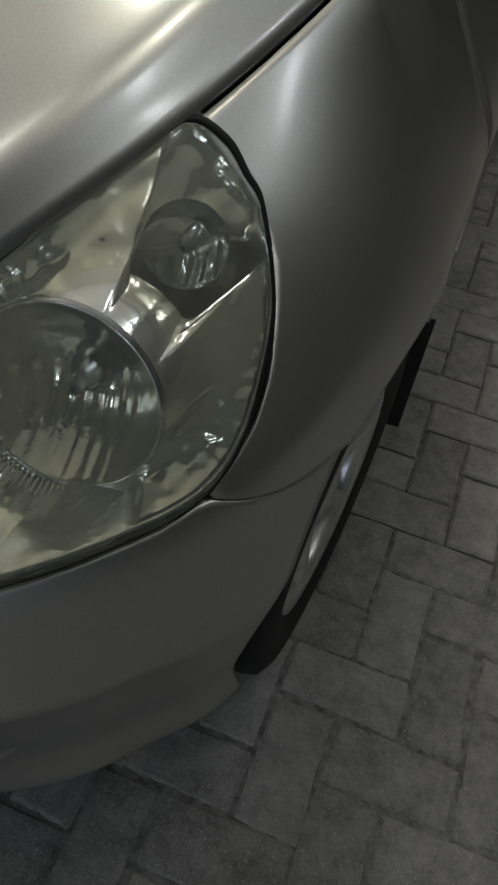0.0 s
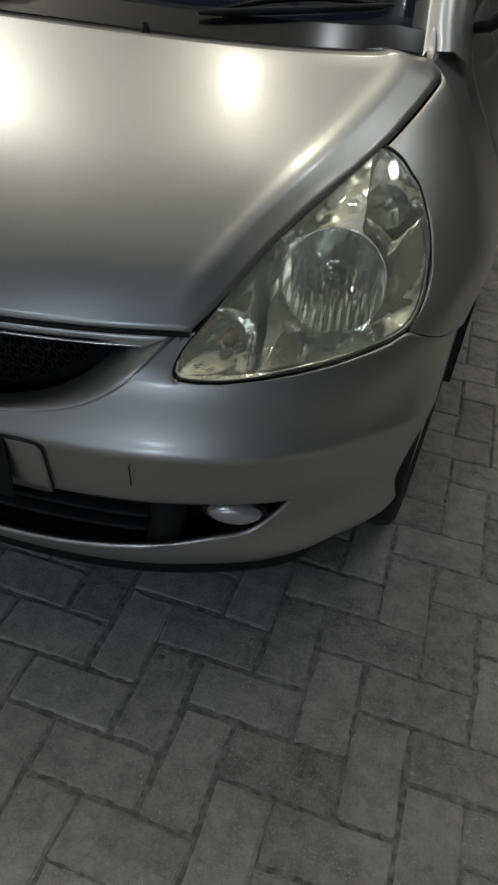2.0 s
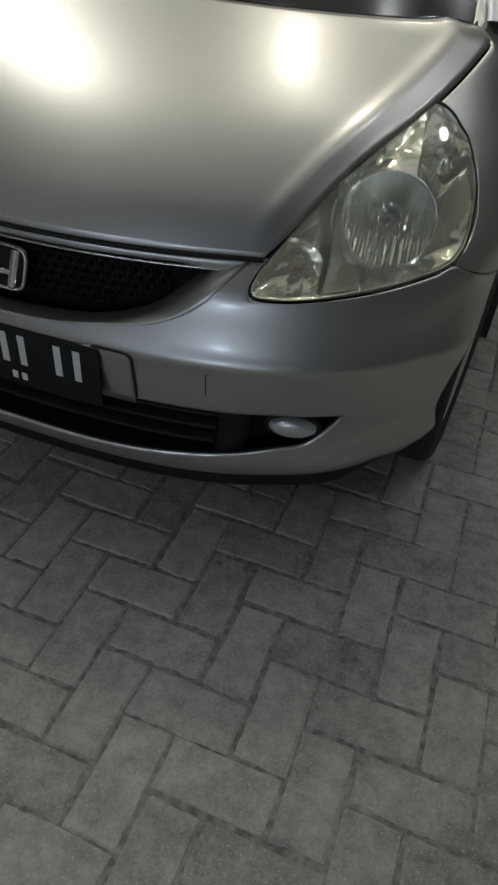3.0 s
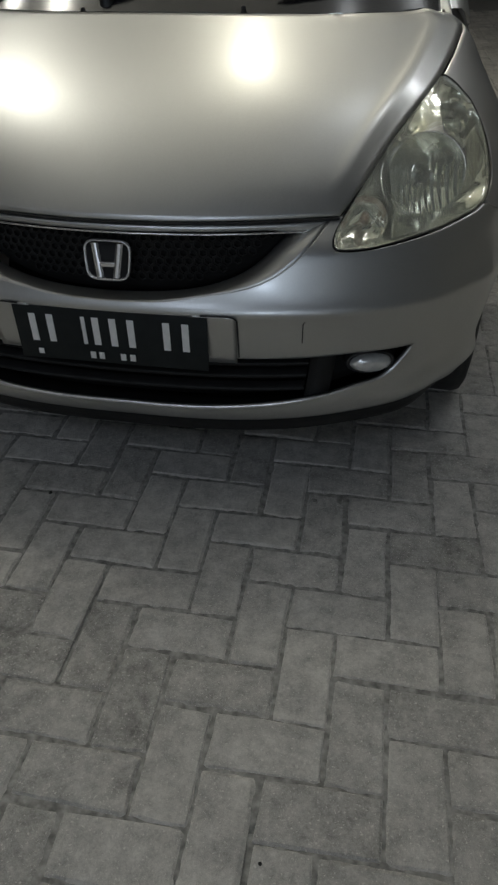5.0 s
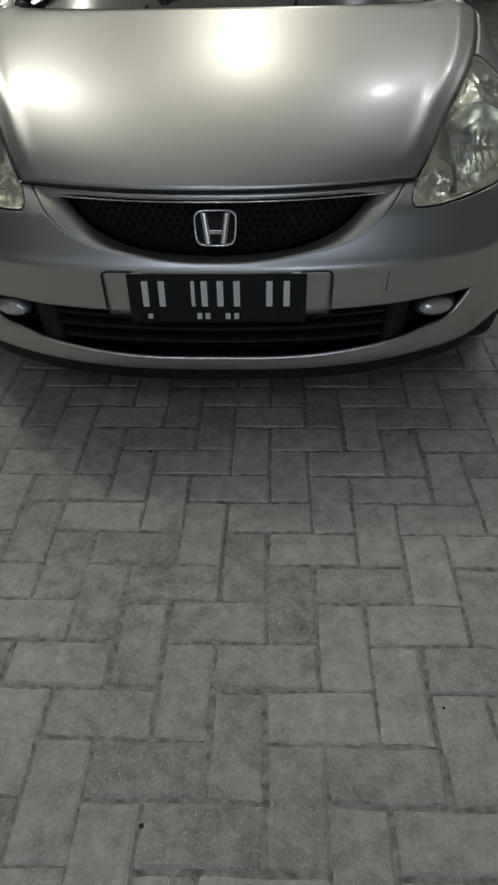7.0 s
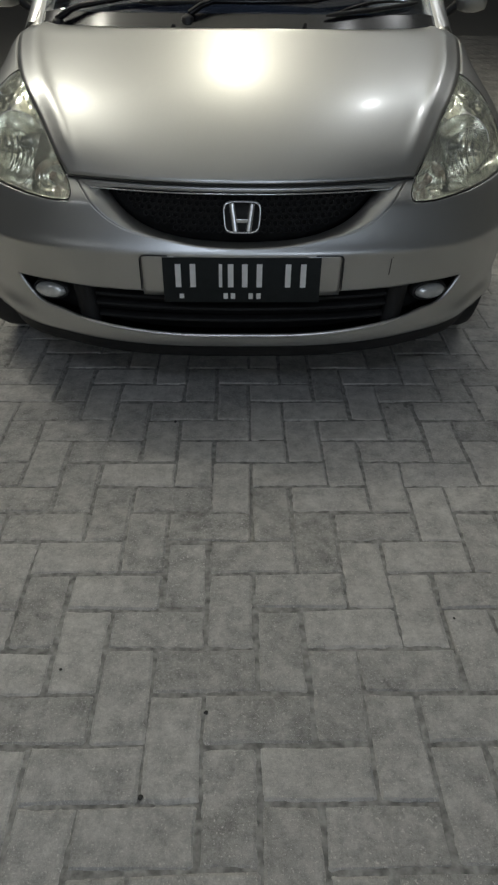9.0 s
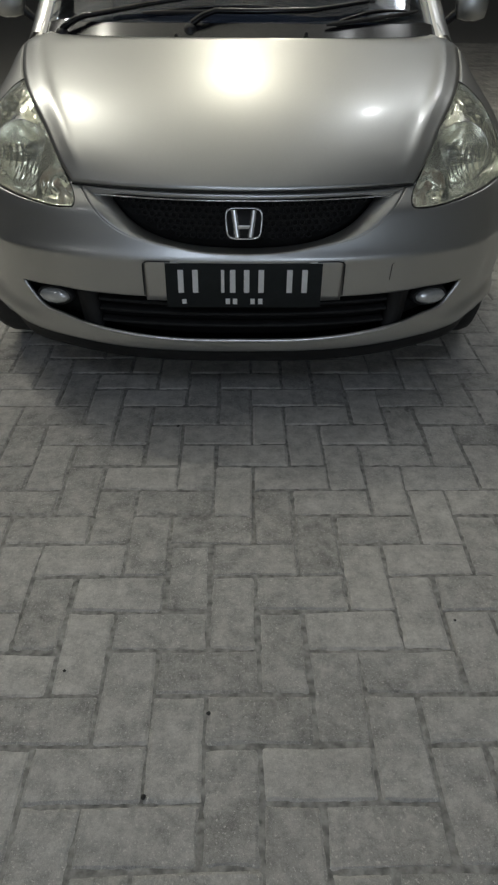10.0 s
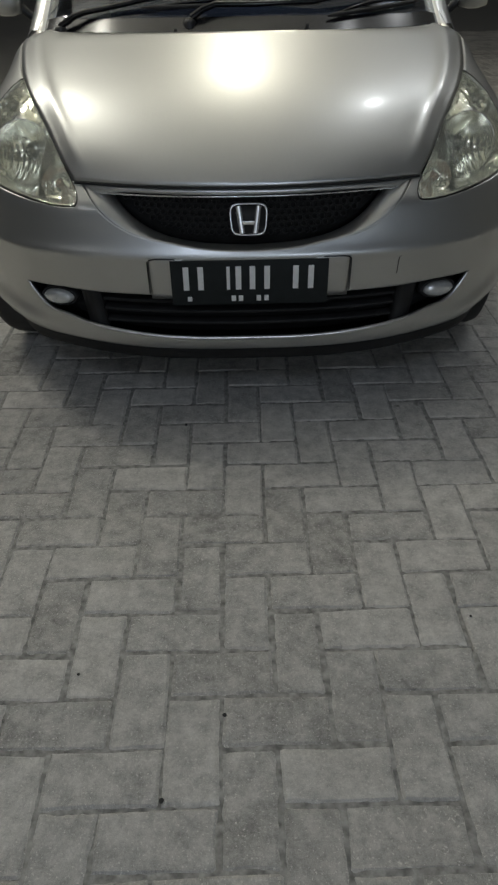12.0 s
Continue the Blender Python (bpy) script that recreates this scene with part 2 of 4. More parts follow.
def closed_curve(knots, n):
    """A smooth closed curve through the knots."""
    out, m = [], len(knots)
    for k in range(n):
        f = k * m / n
        i, t = int(f), f - int(f)
        a, b, c, d = (np.array(knots[(i + j) % m]) for j in (-1, 0, 1, 2))
        q = b + 0.5 * t * (c - a + t * (2 * a - 5 * b + 4 * c - d + t * (3 * (b - c) + d - a)))
        out.append((float(q[0]), float(q[1])))
    return out


LAMP_EDGE = closed_curve(LAMP_KNOTS, 120)
EDGE_V = (0, .12, .24, .45, .62, .80, .90, .96, 1)
EDGE = [spline(EDGE_V, c) for c in ((.465, .506, .541, .604, .647, .684, .700, .697, .672), (.128, .183, .250, .376, .494, .645, .735, .782, .811), (.662, .711, .757, .819, .852, .890, .912, .926, .939))]


def bonnet_point(u, v):
    ex, ey, ez = (c(v) for c in EDGE)
    cy, cz = 0.034 + 0.516 * v, 0.665 + 0.294 * (0.705 * v + 0.295 * (1 - (1 - v) ** 3.6))
    a = abs(u)
    fold, crown = 0.905, 0.50
    g = crown * (a / fold) ** 2 if a < fold else crown + (1 - crown) * ((a - fold) / (1 - fold)) ** 1.15
    ridge = 0.0065 * math.exp(-((a - fold) / 0.032) ** 2) * ease(v, 0.0, 0.2)
    return Vector((u * ex, cy + (ey - cy) * a ** (2 + 0.87 * v), cz + (ez - cz) * g + ridge))


# ---- the car ----
car = tagged(new("car"), "silver metallic compact hatchback parked on grey concrete pavers", "car")
RIDE = 0.004
car.location.z = RIDE


def build_bonnet():
    us = [-1 + 2 * k / 80 for k in range(81)]
    rows = [[bonnet_point(u * 0.998, v) for u in us] for v in [k / 60 for k in range(61)]]
    nose = [p + Vector((0, 0.006, -0.006)) for p in rows[0]]
    ob = part("bonnet", sheet([nose] + rows), SILVER, car, "silver bonnet with a raised crease along each side")
    thicken(ob, 0.012)
    # black tube that draws the shaded shut line below the bonnet
    pts = [bonnet_point(-0.995 + 1.99 * k / 60, 0) + Vector((0, -0.0006, -0.0062)) for k in range(61)]
    part("bonnet_gap_strip", tube(pts, 0.0030, 8), MESH_BLACK, ob, "black strip standing in for the shaded gap under the front edge")
    return ob


GRILLE_LOW = spline((0, .10, .179, .247, .309, .357, .378), (.516, .519, .528, .546, .581, .628, .650))
GRILLE_OUT = spline((0, .138, .215, .314, .367, .414, .445), (.509, .516, .528, .550, .578, .621, .658))
INTAKE_TOP = bent((0, .334, .5, .62, .768), (.382, .382, .384, .389, .385))
INTAKE_LOW = spline((0, .258, .44, .57, .66, .728, .768), (.247, .250, .264, .283, .302, .328, .385))
LIP_LOW = spline((0, .3, .59, .75, .9, 1), (.206, .209, .222, .230, .228, .216))


def lamp_low(p):
    pts = LAMP_KNOTS[1:10]
    return float(np.interp(p, [a for a, b in pts], [b for a, b in pts]))


def bumper_top(p):
    if p < 0.5235:
        return GRILLE_OUT(p * 0.85)
    if p < 0.533:
        return 0.6585
    if p < 0.896:
        return lamp_low(p) - 0.004
    return float(np.interp(p, (.896, 1), (.647, .585)))


def bumper_share(c, z):
    """Columns 0..1; the last ones end on the wheel arch."""
    if c <= 0.9:
        return c
    last = side_share(arch_y(z), z)
    return 0.9 + (last - 0.9) * (c - 0.9) / 0.1


def build_bumper():
    cs = sorted([k / 90 * 0.9 for k in range(91)] + [.523, .524, .5295, .5305, .768] + [0.9 + 0.1 * k / 16 for k in range(1, 17)])
    bm = bmesh.new()
    for sign in (-1, 1):
        upper, lower, lip = [], [], []
        for c in cs:
            top, cut = bumper_top(c), (INTAKE_TOP(c) if c < 0.768 else 0.385)
            low = INTAKE_LOW(c) if c < 0.768 else 0.385
            column = []
            knee = min(top, 0.600)
            for k in range(53):
                z = cut + (knee - cut) * k / 44 if k < 45 else knee + (top - knee) * (k - 44) / 8
                column.append(skin(sign * bumper_share(c, z), z))
            upper.append(column)
            column = []
            for k in range(15):
                z = LIP_LOW(c) + (low - LIP_LOW(c)) * k / 14
                column.append(skin(sign * bumper_share(c, z), z))
            lower.append(column)
        sheet(upper, bm)
        sheet(lower, bm)
    weld(bm)
    ob = part("bumper", bm, SILVER, car, "silver front bumper with a wide lower intake")
    thicken(ob, 0.012)
    for sign in (-1, 1):
        rows = []
        for z in evenly(0.626, 0.659, 9):
            edge = float(np.interp(z, (.622, .638, .656, .711), (.534, .538, .552, .606))) - 0.001
            rows.append([skin(sign * (0.527 + (edge - 0.527) * k / 5), z) + Vector((0, 0.0006, 0)) for k in range(6)])
        thicken(part("corner_infill", sheet(rows), SILVER, ob), 0.006)
    # crescent round the grille, sinking into the opening
    bm = bmesh.new()
    for sign in (-1, 1):
        rows = []
        for k in range(41):
            s = k / 40
            xo, xi = 0.445 * s, 0.378 * s
            a = skin(sign * xo / 0.85, GRILLE_OUT(xo))
            b = skin(sign * xi / 0.85, GRILLE_LOW(xi) - 0.003 - 0.001 * s) + Vector((0, 0.036 + 0.012 * s, 0))
            rows.append([a.lerp(b, j / 10) + Vector((0, 0, (0.008 * s - 0.0015) * math.sin(math.pi * (j / 10) ** 0.75))) for j in range(11)])
        sheet(rows, bm)
    weld(bm)
    thicken(part("grille_surround", bm, SILVER, ob, "curved silver lip below the grille"), 0.008)
    return ob


BADGE = material("badge_chrome", (0.84, 0.84, 0.85), 0.2, 0.95, vary=0.05, scale=40)


def front_edge(x):
    return 0.034 + 0.094 * (abs(x) / 0.465) ** 2


def build_grille(bumper):
    bm = bmesh.new()
    rows = []
    for k in range(-40, 41):
        x = 0.41 * k / 40
        zl = GRILLE_LOW(min(abs(x), .378)) - 0.02
        rows.append([(x, max(front_edge(x), skin(x / 0.85, 0.6).y) + 0.037 + 0.014 * abs(x) / 0.41, zl + (0.662 - zl) * j / 6) for j in range(7)])
    grille = part("grille", sheet(rows), DARK, car, "black honeycomb grille in a smile shape")
    thicken(grille, 0.006)
    # honeycomb
    bm = bmesh.new()
    r, w = 0.0105, 0.0028
    for row in range(8):
        for col in range(-22, 23):
            cx = (col + 0.5 * (row % 2)) * r * 1.9
            cz = 0.535 + row * r * 1.62
            if abs(cx) > 0.345 or abs(cx) < 0.0 or cz > 0.636 or cz < GRILLE_LOW(min(abs(cx) + 0.012, .37)) + 0.004:
                continue
            y = max(front_edge(cx), skin(cx / 0.85, 0.6).y) + 0.024 + 0.014 * abs(cx) / 0.41
            ro = [Vector((cx + r * math.sin(a), y, cz + r * math.cos(a))) for a in [math.pi / 3 * j for j in range(6)]]
            ri = [Vector((cx + (r - w) * math.sin(a), y, cz + (r - w) * math.cos(a))) for a in [math.pi / 3 * j for j in range(6)]]
            back = [p + Vector((0, 0.008, 0)) for p in ri]
            sheet([ro, ri, back], bm, close=True)
    tagged(part("honeycomb", bm, MESH_BLACK, grille, "black plastic honeycomb mesh", smooth=False), kind="stuff")
    # moulding above the grille with a bright lower edge
    rows = []
    for k in range(-48, 49):
        x = 0.437 * k / 48
        t = abs(k) / 48
        wing = ease(t, 0.72, 0.93) * (1 - ease(t, 0.93, 1.0))
        y, z = front_edge(x) + 0.003, 0.6490 - 0.001 * t - 0.004 * wing
        h = 0.0075 + 0.0065 * wing
        rows.append([(x, y + 0.012, z + h), (x, y, z + h * 0.8), (x, y - 0.004, z), (x, y - 0.002, z - h), (x, y + 0.012, z - h * 1.2)])
    part("grille_moulding", sheet(rows), SILVER, grille, "slim silver moulding over the grille")
    rows = []
    for k in range(-48, 49):
        x = 0.40 * k / 48
        y, z = front_edge(x) + 0.000, 0.638 - 0.003 * abs(k) / 48
        rows.append([Vector((x, y + 0.0028 * math.cos(a), z + 0.0022 * math.sin(a))) for a in [math.pi / 3 * j for j in range(6)]])
    part("chrome_trim", sheet(rows, close=True), CHROME, grille, "thin bright trim line")
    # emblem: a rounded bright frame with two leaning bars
    cx, cy, cz = 0.0, 0.030, 0.580
    loop = []
    for k in range(32):
        a = 2 * math.pi * k / 32
        ex, ez = abs(math.cos(a)) ** 0.45 * math.copysign(1, math.cos(a)), abs(math.sin(a)) ** 0.45 * math.copysign(1, math.sin(a))
        wide = 0.050 + 0.003 * ez
        loop.append((ex * wide, ez * 0.040))
    tilt = 0.25
    rows = []
    for d, s in ((0.004, 1.0), (-0.003, 0.985), (-0.004, 0.94), (-0.003, 0.90), (0.004, 0.885)):
        rows.append([(cx + x * s, cy + d + tilt * z, cz + z * s) for x, z in loop])
    emblem = part("emblem", sheet(rows, close=True), BADGE, grille, "bright chrome frame emblem")
    back = bmesh.new()
    ring_fill(back, [(cx + x * 0.90, cy + 0.003 + tilt * z, cz + z * 0.90) for x, z in loop])
    thicken(part("emblem_ground", back, MESH_BLACK, emblem), 0.004)
    for sign in (-1, 1):
        bm = bmesh.new()
        rows = []
        for t in [k / 8 for k in range(9)]:
            z = -0.0335 + 0.067 * t
            xo, xi = 0.0255 + 0.0095 * t, 0.009 + 0.010 * t
            rows.append([(sign * x, cy + tilt * z + d, cz + z) for x, d in ((xi, 0.002), (xi + 0.002, -0.004), (xo - 0.002, -0.004), (xo, 0.002))])
        part("emblem_bar", sheet(rows), BADGE, emblem)
    part("emblem_bar", box((0.034, 0.006, 0.011), (cx, cy - 0.001 - 0.008 * tilt, cz - 0.008), 0.002), BADGE, emblem)


def build_intake():
    rows = []
    for k in range(-50, 51):
        p = 0.775 * k / 50
        zt, zl = INTAKE_TOP(abs(p)) + 0.012, INTAKE_LOW(abs(p)) - 0.012
        rows.append([skin(p, zl + (zt - zl) * j / 4) + Vector((0, 0.075, 0)) for j in range(5)])
    intake = part("lower_intake", sheet(rows), DARK, car, "deep black lower intake with slats")
    thicken(intake, 0.005)
    for z0, deep in ((0.345, 0.03), (0.318, 0.022), (0.282, 0.026)):
        rows = []
        for k in range(-40, 41):
            p = 0.50 * k / 40
            z = z0 + 0.010 * abs(p)
            a = skin(p, z) + Vector((0, deep, 0))
            rows.append([a + Vector((0, e, f)) for e, f in ((0.03, 0.004), (0.0, 0.005), (-0.004, 0.0), (0.0, -0.005), (0.03, -0.005))])
        part("slat", sheet(rows), MESH_BLACK, intake)
    # upright struts between the intake and the fog lamp bays
    for sign in (-1, 1):
        rows = []
        for j in range(7):
            z = 0.262 + 0.13 * j / 6
            rows.append([skin(sign * p, z) + Vector((0, d, 0)) for p, d in ((.505, .06), (.505, .018), (.54, .014), (.57, .02), (.57, .06))])
        part("strut", sheet(rows), MESH_BLACK, intake)
    # added bright bead: imitates light caught on the lip's rounded edge
    rows = []
    for k in range(-50, 51):
        p = 0.565 * k / 50
        a = skin(p, INTAKE_LOW(abs(p))) + Vector((0, -0.001, 0.002))
        r = 0.0058 * min(1, (50 - abs(k)) / 6 + 0.25)
        rows.append([a + Vector((0, r * math.cos(t), r * math.sin(t))) for t in [math.pi / 3 * j for j in range(6)]])
    part("lip_glint", sheet(rows, close=True), ALLOY, intake, "bright bead imitating light caught along the lower lip")
    # black valance under the lip
    rows = []
    for k in range(-50, 51):
        p = 0.94 * k / 50
        z = LIP_LOW(abs(p))
        a = skin(p, z)
        rows.append([a + Vector((0, f, e * (1 - 0.8 * ease(abs(p), 0.78, 0.94)))) for e, f in ((0.006, 0.004), (-0.003, 0.002), (-0.006, 0.005), (-0.026, 0.008), (-0.040, 0.014), (-0.046, 0.026), (-0.040, 0.12))])
    part("valance", sheet(rows), MESH_BLACK, car, "black plastic valance under the bumper")


def build_fog_lamp(sign):
    c = skin(sign * 0.668, 0.341)
    out = (Vector((sign * 0.28, -1, -0.05))).normalized()
    turn = out.to_track_quat("X", "Z").to_matrix().to_4x4()
    bm = lathe([(0.058, -0.03), (0.056, -0.012), (0.050, -0.010), (0.046, -0.018), (0.040, -0.03), (0.001, -0.034)])
    bmesh.ops.scale(bm, vec=(1, 1.0, 0.54), verts=bm.verts)
    bmesh.ops.transform(bm, matrix=Matrix.Translation(c + Vector((0, 0.012, 0))) @ turn, verts=bm.verts)
    fog = part("fog_lamp", bm, BLACK, car, "oval fog lamp in a black bay")
    bm = lathe([(0.045, -0.016), (0.042, -0.004), (0.03, 0.006), (0.015, 0.010), (0.001, 0.011)])
    bmesh.ops.scale(bm, vec=(0.7, 1.06, 0.54), verts=bm.verts)
    bmesh.ops.transform(bm, matrix=Matrix.Translation(c + Vector((0, 0.012, 0))) @ turn, verts=bm.verts)
    part("lens", bm, FOG, fog, "frosted silvery lens")


FOG = material("fog_lens", (0.62, 0.63, 0.62), 0.22, 0.55, vary=0.1, scale=60, bump=0.3, bump_scale=120, Coat_Weight=1.0)


def build_plate():
    top, low, half, y = 0.487, 0.360, 0.2135, -0.0145

    def at(x, z, d=0.0):
        return (x, y + d + (z - 0.41) * 0.06, z)
    base = part("number_plate", box((2 * half, 0.003, top - low), at(0, (top + low) / 2), 0.0012), PLATE_BLACK, car, "black plate with white markings")
    span = 2 * half / 280

    def bar(x0, x1, y0, y1):
        z1, z0 = top - (y0 - 463) / 87 * (top - low), top - (y1 - 463) / 87 * (top - low)
        xm = ((x0 + x1) / 2 - 430) * span
        part("marking", box(((x1 - x0) * span, 0.002, z1 - z0), at(xm, (z0 + z1) / 2, -0.0022), 0.0006), PLATE_WHITE, base)
    for x0, x1 in ((312, 322), (338, 348), (389, 395), (405, 415), (430, 440), (456, 466), (507, 517), (534, 544)):
        bar(x0, x1, 475, 520)
    for x0, x1 in ((397, 405), (410, 418), (442, 450), (456, 464)):
        bar(x0, x1, 531, 542)
    bar(318, 326, 532, 541)
    # grey bracket plates beside it
    for sign in (-1, 1):
        rows = []
        for k in range(9):
            x = 0.175 + 0.099 * k / 8
            zt = 0.490 - (0.006 * max(0, (k - 6) / 2) ** 2)
            rows.append([skin(sign * x / 0.85, z) + Vector((0, -0.003, 0)) for z in (0.372, 0.39, 0.42, 0.45, 0.47, zt - 0.003, zt)])
        b = part("plate_bracket", sheet(rows), SILVER, car, "flat silver mounting pad beside the plate")
        thicken(b, 0.005, 1.0)
        if sign > 0:
            mark = [skin(0.41 / 0.85, z) + Vector((0.004 * max(0, k - 2), -0.0005, 0)) for k, z in enumerate((0.425, 0.45, 0.472, 0.477))]
            part("cover_seam", tube(mark, 0.0012, 6), BLACK, the_bumper)
        pts = [skin(sign * x / 0.85, z) + Vector((0, -0.0035, 0)) for x, z in ((.2, .491), (.255, .491), (.268, .489), (.275, .482), (.276, .46), (.277, .42), (.278, .388))]
        part("pad_seam", tube(pts, 0.0018, 6), BLACK, b)


def lamp_point(sign, p, z, r, deep):
    """A point inside the lamp's outline, scaled to r about its middle and sunk."""
    mp, mz = 0.765, 0.715
    return skin(sign * (mp + (p - mp) * r), mz + (z - mz) * r) + Vector((-sign * 0.25 * deep, 0.95 * deep, -0.12 * deep))


def bowl(centre, aim, radius, deep, steps=72, rings=20, pitch=0.0, flute=0.0):
    """A mirrored dish; its lower half carries upright flutes."""
    turn = Vector(aim).normalized().to_track_quat("X", "Z").to_matrix().to_4x4()
    rows = []
    for k in range(rings + 1):
        r = radius * (1 - k / rings * 0.9)
        row = []
        for j in range(steps):
            a = 2 * math.pi * j / steps
            y, z = r * math.cos(a), r * math.sin(a)
            x = -deep * (1 - (r / radius) ** 2)
            if pitch:
                x += flute * math.cos(2 * math.pi * y / pitch) * ease(radius * 0.35 - z, 0, radius * 0.4)
            row.append((x, y, z))
        rows.append(row)
    bm = sheet(rows, close=True)
    bmesh.ops.transform(bm, matrix=Matrix.Translation(centre) @ turn, verts=bm.verts)
    return bm


def build_headlamp(sign):
    steps = len(LAMP_EDGE)
    # housing tub, stepped and moulded so that it breaks up what it mirrors
    rows = []
    for r, d in ((1.012, 0.03), (1.0, 0.004), (0.985, 0.006), (0.968, 0.026), (0.95, 0.034), (0.92, 0.05), (0.88, 0.058), (0.83, 0.072), (0.78, 0.080), (0.72, 0.083), (0.66, 0.09), (0.6, 0.092), (0.52, 0.10), (0.44, 0.102), (0.36, 0.104), (0.28, 0.105), (0.2, 0.105), (0.1, 0.105), (0.02, 0.105)):
        row = []
        for p, z in LAMP_EDGE:
            a = lamp_point(sign, p, z, r, d * (1 - 0.5 * ease(0.715 + (z - 0.715) * r, 0.745, 0.785) - 0.45 * (1 - ease(0.765 + (p - 0.765) * r, 0.64, 0.70)) + 1.5 * ease(0.79 - (0.715 + (z - 0.715) * r), 0.0, 0.12) * ease(0.765 + (p - 0.765) * r, 0.66, 0.72)))
            if r < 0.97:
                q = Vector((abs(a.x), a.y, a.z))
                a.y += 0.016 * noise.noise(q * 26) + 0.005 * noise.noise(q * 75)
            row.append(a)
        rows.append(row)
    tub = part("headlamp", sheet(rows, close=True), HOUSING, car, "teardrop headlamp with a clear, slightly yellowed lens")
    rows = [[lamp_point(sign, p, z, r, -0.004 * (1 - r)) for p, z in LAMP_EDGE] for r in (0.993, 0.97, 0.9, 0.8, 0.7, 0.6, 0.5, 0.4, 0.3, 0.2, 0.1, 0.015)]
    lens = part("lens", sheet(rows, close=True), LENS, tub, "clear lens with a faint yellow haze")
    thicken(lens, 0.003)
    lens.visible_shadow = False
    # black ring round it, drawing the shaded gap to the body
    rows = []
    for a in [2 * math.pi * k / 6 for k in range(6)]:
        rows.append([lamp_point(sign, p, z, 1.003 + 0.014 * math.cos(a), 0.003 + 0.003 * math.sin(a)) for p, z in LAMP_EDGE])
    rows.append(rows[0])
    part("gap_ring", weld(sheet(rows, close=True), 0.00005), MESH_BLACK, tub, "black ring standing in for the dark gap round the lamp")
    # main reflector with its bulb
    c = skin(sign * 0.778, 0.715) + Vector((-sign * 0.014, 0.042, -0.017))
    aim = Vector((sign * 0.14, -1, 0.28))
    main = part("reflector", bowl(c, aim, 0.081, 0.064, 120, 26, 0.014, 0.0014), REFLECTOR, tub, "round mirrored reflector bowl")
    d = aim.normalized()
    back = c - d * 0.060
    part("bulb", tube([back, back + d * 0.012, back + d * 0.030, back + d * 0.042, back + d * 0.044], [0.014, 0.014, 0.008, 0.007, 0.002], 16), BULB, main, "small glass bulb")
    part("bulb_ring", tube([back - d * 0.002, back + d * 0.006, back + d * 0.0061, back - d * 0.002], [0.020, 0.020, 0.015, 0.015], 20), BULB, main)
    # rim and fluted skirt below
    rows = []
    turn = d.to_track_quat("X", "Z").to_matrix().to_4x4()
    for r, e in ((0.080, 0.0), (0.081, 0.003), (0.083, 0.003), (0.085, -0.02)):
        rows.append([Matrix.Translation(c) @ turn @ Vector((e, r * math.cos(t), r * math.sin(t))) for t in [2 * math.pi * k / 60 for k in range(60)]])
    part("reflector_rim", sheet(rows, close=True), CHROME, tub, "bright rim round the reflector")
    place = Matrix.Translation(c) @ turn
    start, span = (165, 125) if sign > 0 else (250, 125)
    rows = []
    for k in range(41):
        t = math.radians(start + span * k / 40)
        rows.append([place @ Vector((e, r * math.cos(t), r * math.sin(t))) for r, e in ((0.083, 0.004), (0.088, 0.012), (0.094, 0.021), (0.100, 0.026))])
    skirt = part("fluted_skirt", sheet(rows), REFLECTOR, tub, "ribbed band beside the reflector")
    thicken(skirt, 0.003)
    bm = bmesh.new()
    for k in range(38):
        t = math.radians(start + 2 + (span - 4) * k / 37)
        tube([place @ Vector((e, r * math.cos(t), r * math.sin(t))) for r, e in ((0.083, 0.007), (0.088, 0.015), (0.094, 0.024), (0.099, 0.029))], 0.0019, 6, bm)
    tagged(part("flutes", bm, CHROME, skirt), kind="stuff")
    # wide dish round the bowl, out to the edge of the lamp
    def inside(p, z):
        hit, n = False, len(LAMP_EDGE)
        for k in range(n):
            (pa, za), (pb, zb) = LAMP_EDGE[k], LAMP_EDGE[(k + 1) % n]
            if (za > z) != (zb > z) and p < pa + (z - za) * (pb - pa) / (zb - za):
                hit = not hit
        return hit
    rows = []
    for k in range(240):
        t = 2 * math.pi * k / 240
        reach = 0.09
        while reach < 0.16 and inside(0.776 + reach * math.cos(t) / 0.82, 0.702 + reach * math.sin(t)) and 0.776 + reach * math.cos(t) / 0.82 > 0.667 and math.hypot(reach * math.cos(t) - 0.074, reach * math.sin(t) - 0.086) > 0.037:
            reach += 0.002
        reach *= 0.96
        inner = place @ Vector((-0.003, sign * 0.084 * math.cos(t), 0.084 * math.sin(t)))
        outer = skin(sign * (0.776 + reach * math.cos(t) / 0.82), 0.702 + reach * math.sin(t)) + Vector((-sign * 0.004, 0.016, 0))
        row = []
        for s in evenly(0, 1, 26):
            q = inner.lerp(outer, s) + Vector((0, 0.012, 0)) * math.sin(math.pi * s)
            q.y += 0.009 * noise.noise(Vector((abs(q.x), q.y, q.z)) * 33) * math.sin(math.pi * s) ** 0.5
            q.y += 0.0016 * math.cos(2 * math.pi * q.x / 0.021) * math.cos(2 * math.pi * q.z / 0.024) * math.sin(math.pi * s)
            row.append(q)
        rows.append(row)
    rows.append(rows[0])
    part("outer_dish", weld(sheet(rows), 0.0001), DISH, tub, "wide mirrored dish")
    # upper side reflector and the turn signal bowl
    c = skin(sign * 0.866, 0.788) + Vector((-sign * 0.012, 0.020, -0.004))
    up = part("side_reflector", bowl(c, (sign * 0.25, -1, 0.75), 0.036, 0.03, 60, 16, 0.012, 0.0012), REFLECTOR, tub, "small upper reflector")
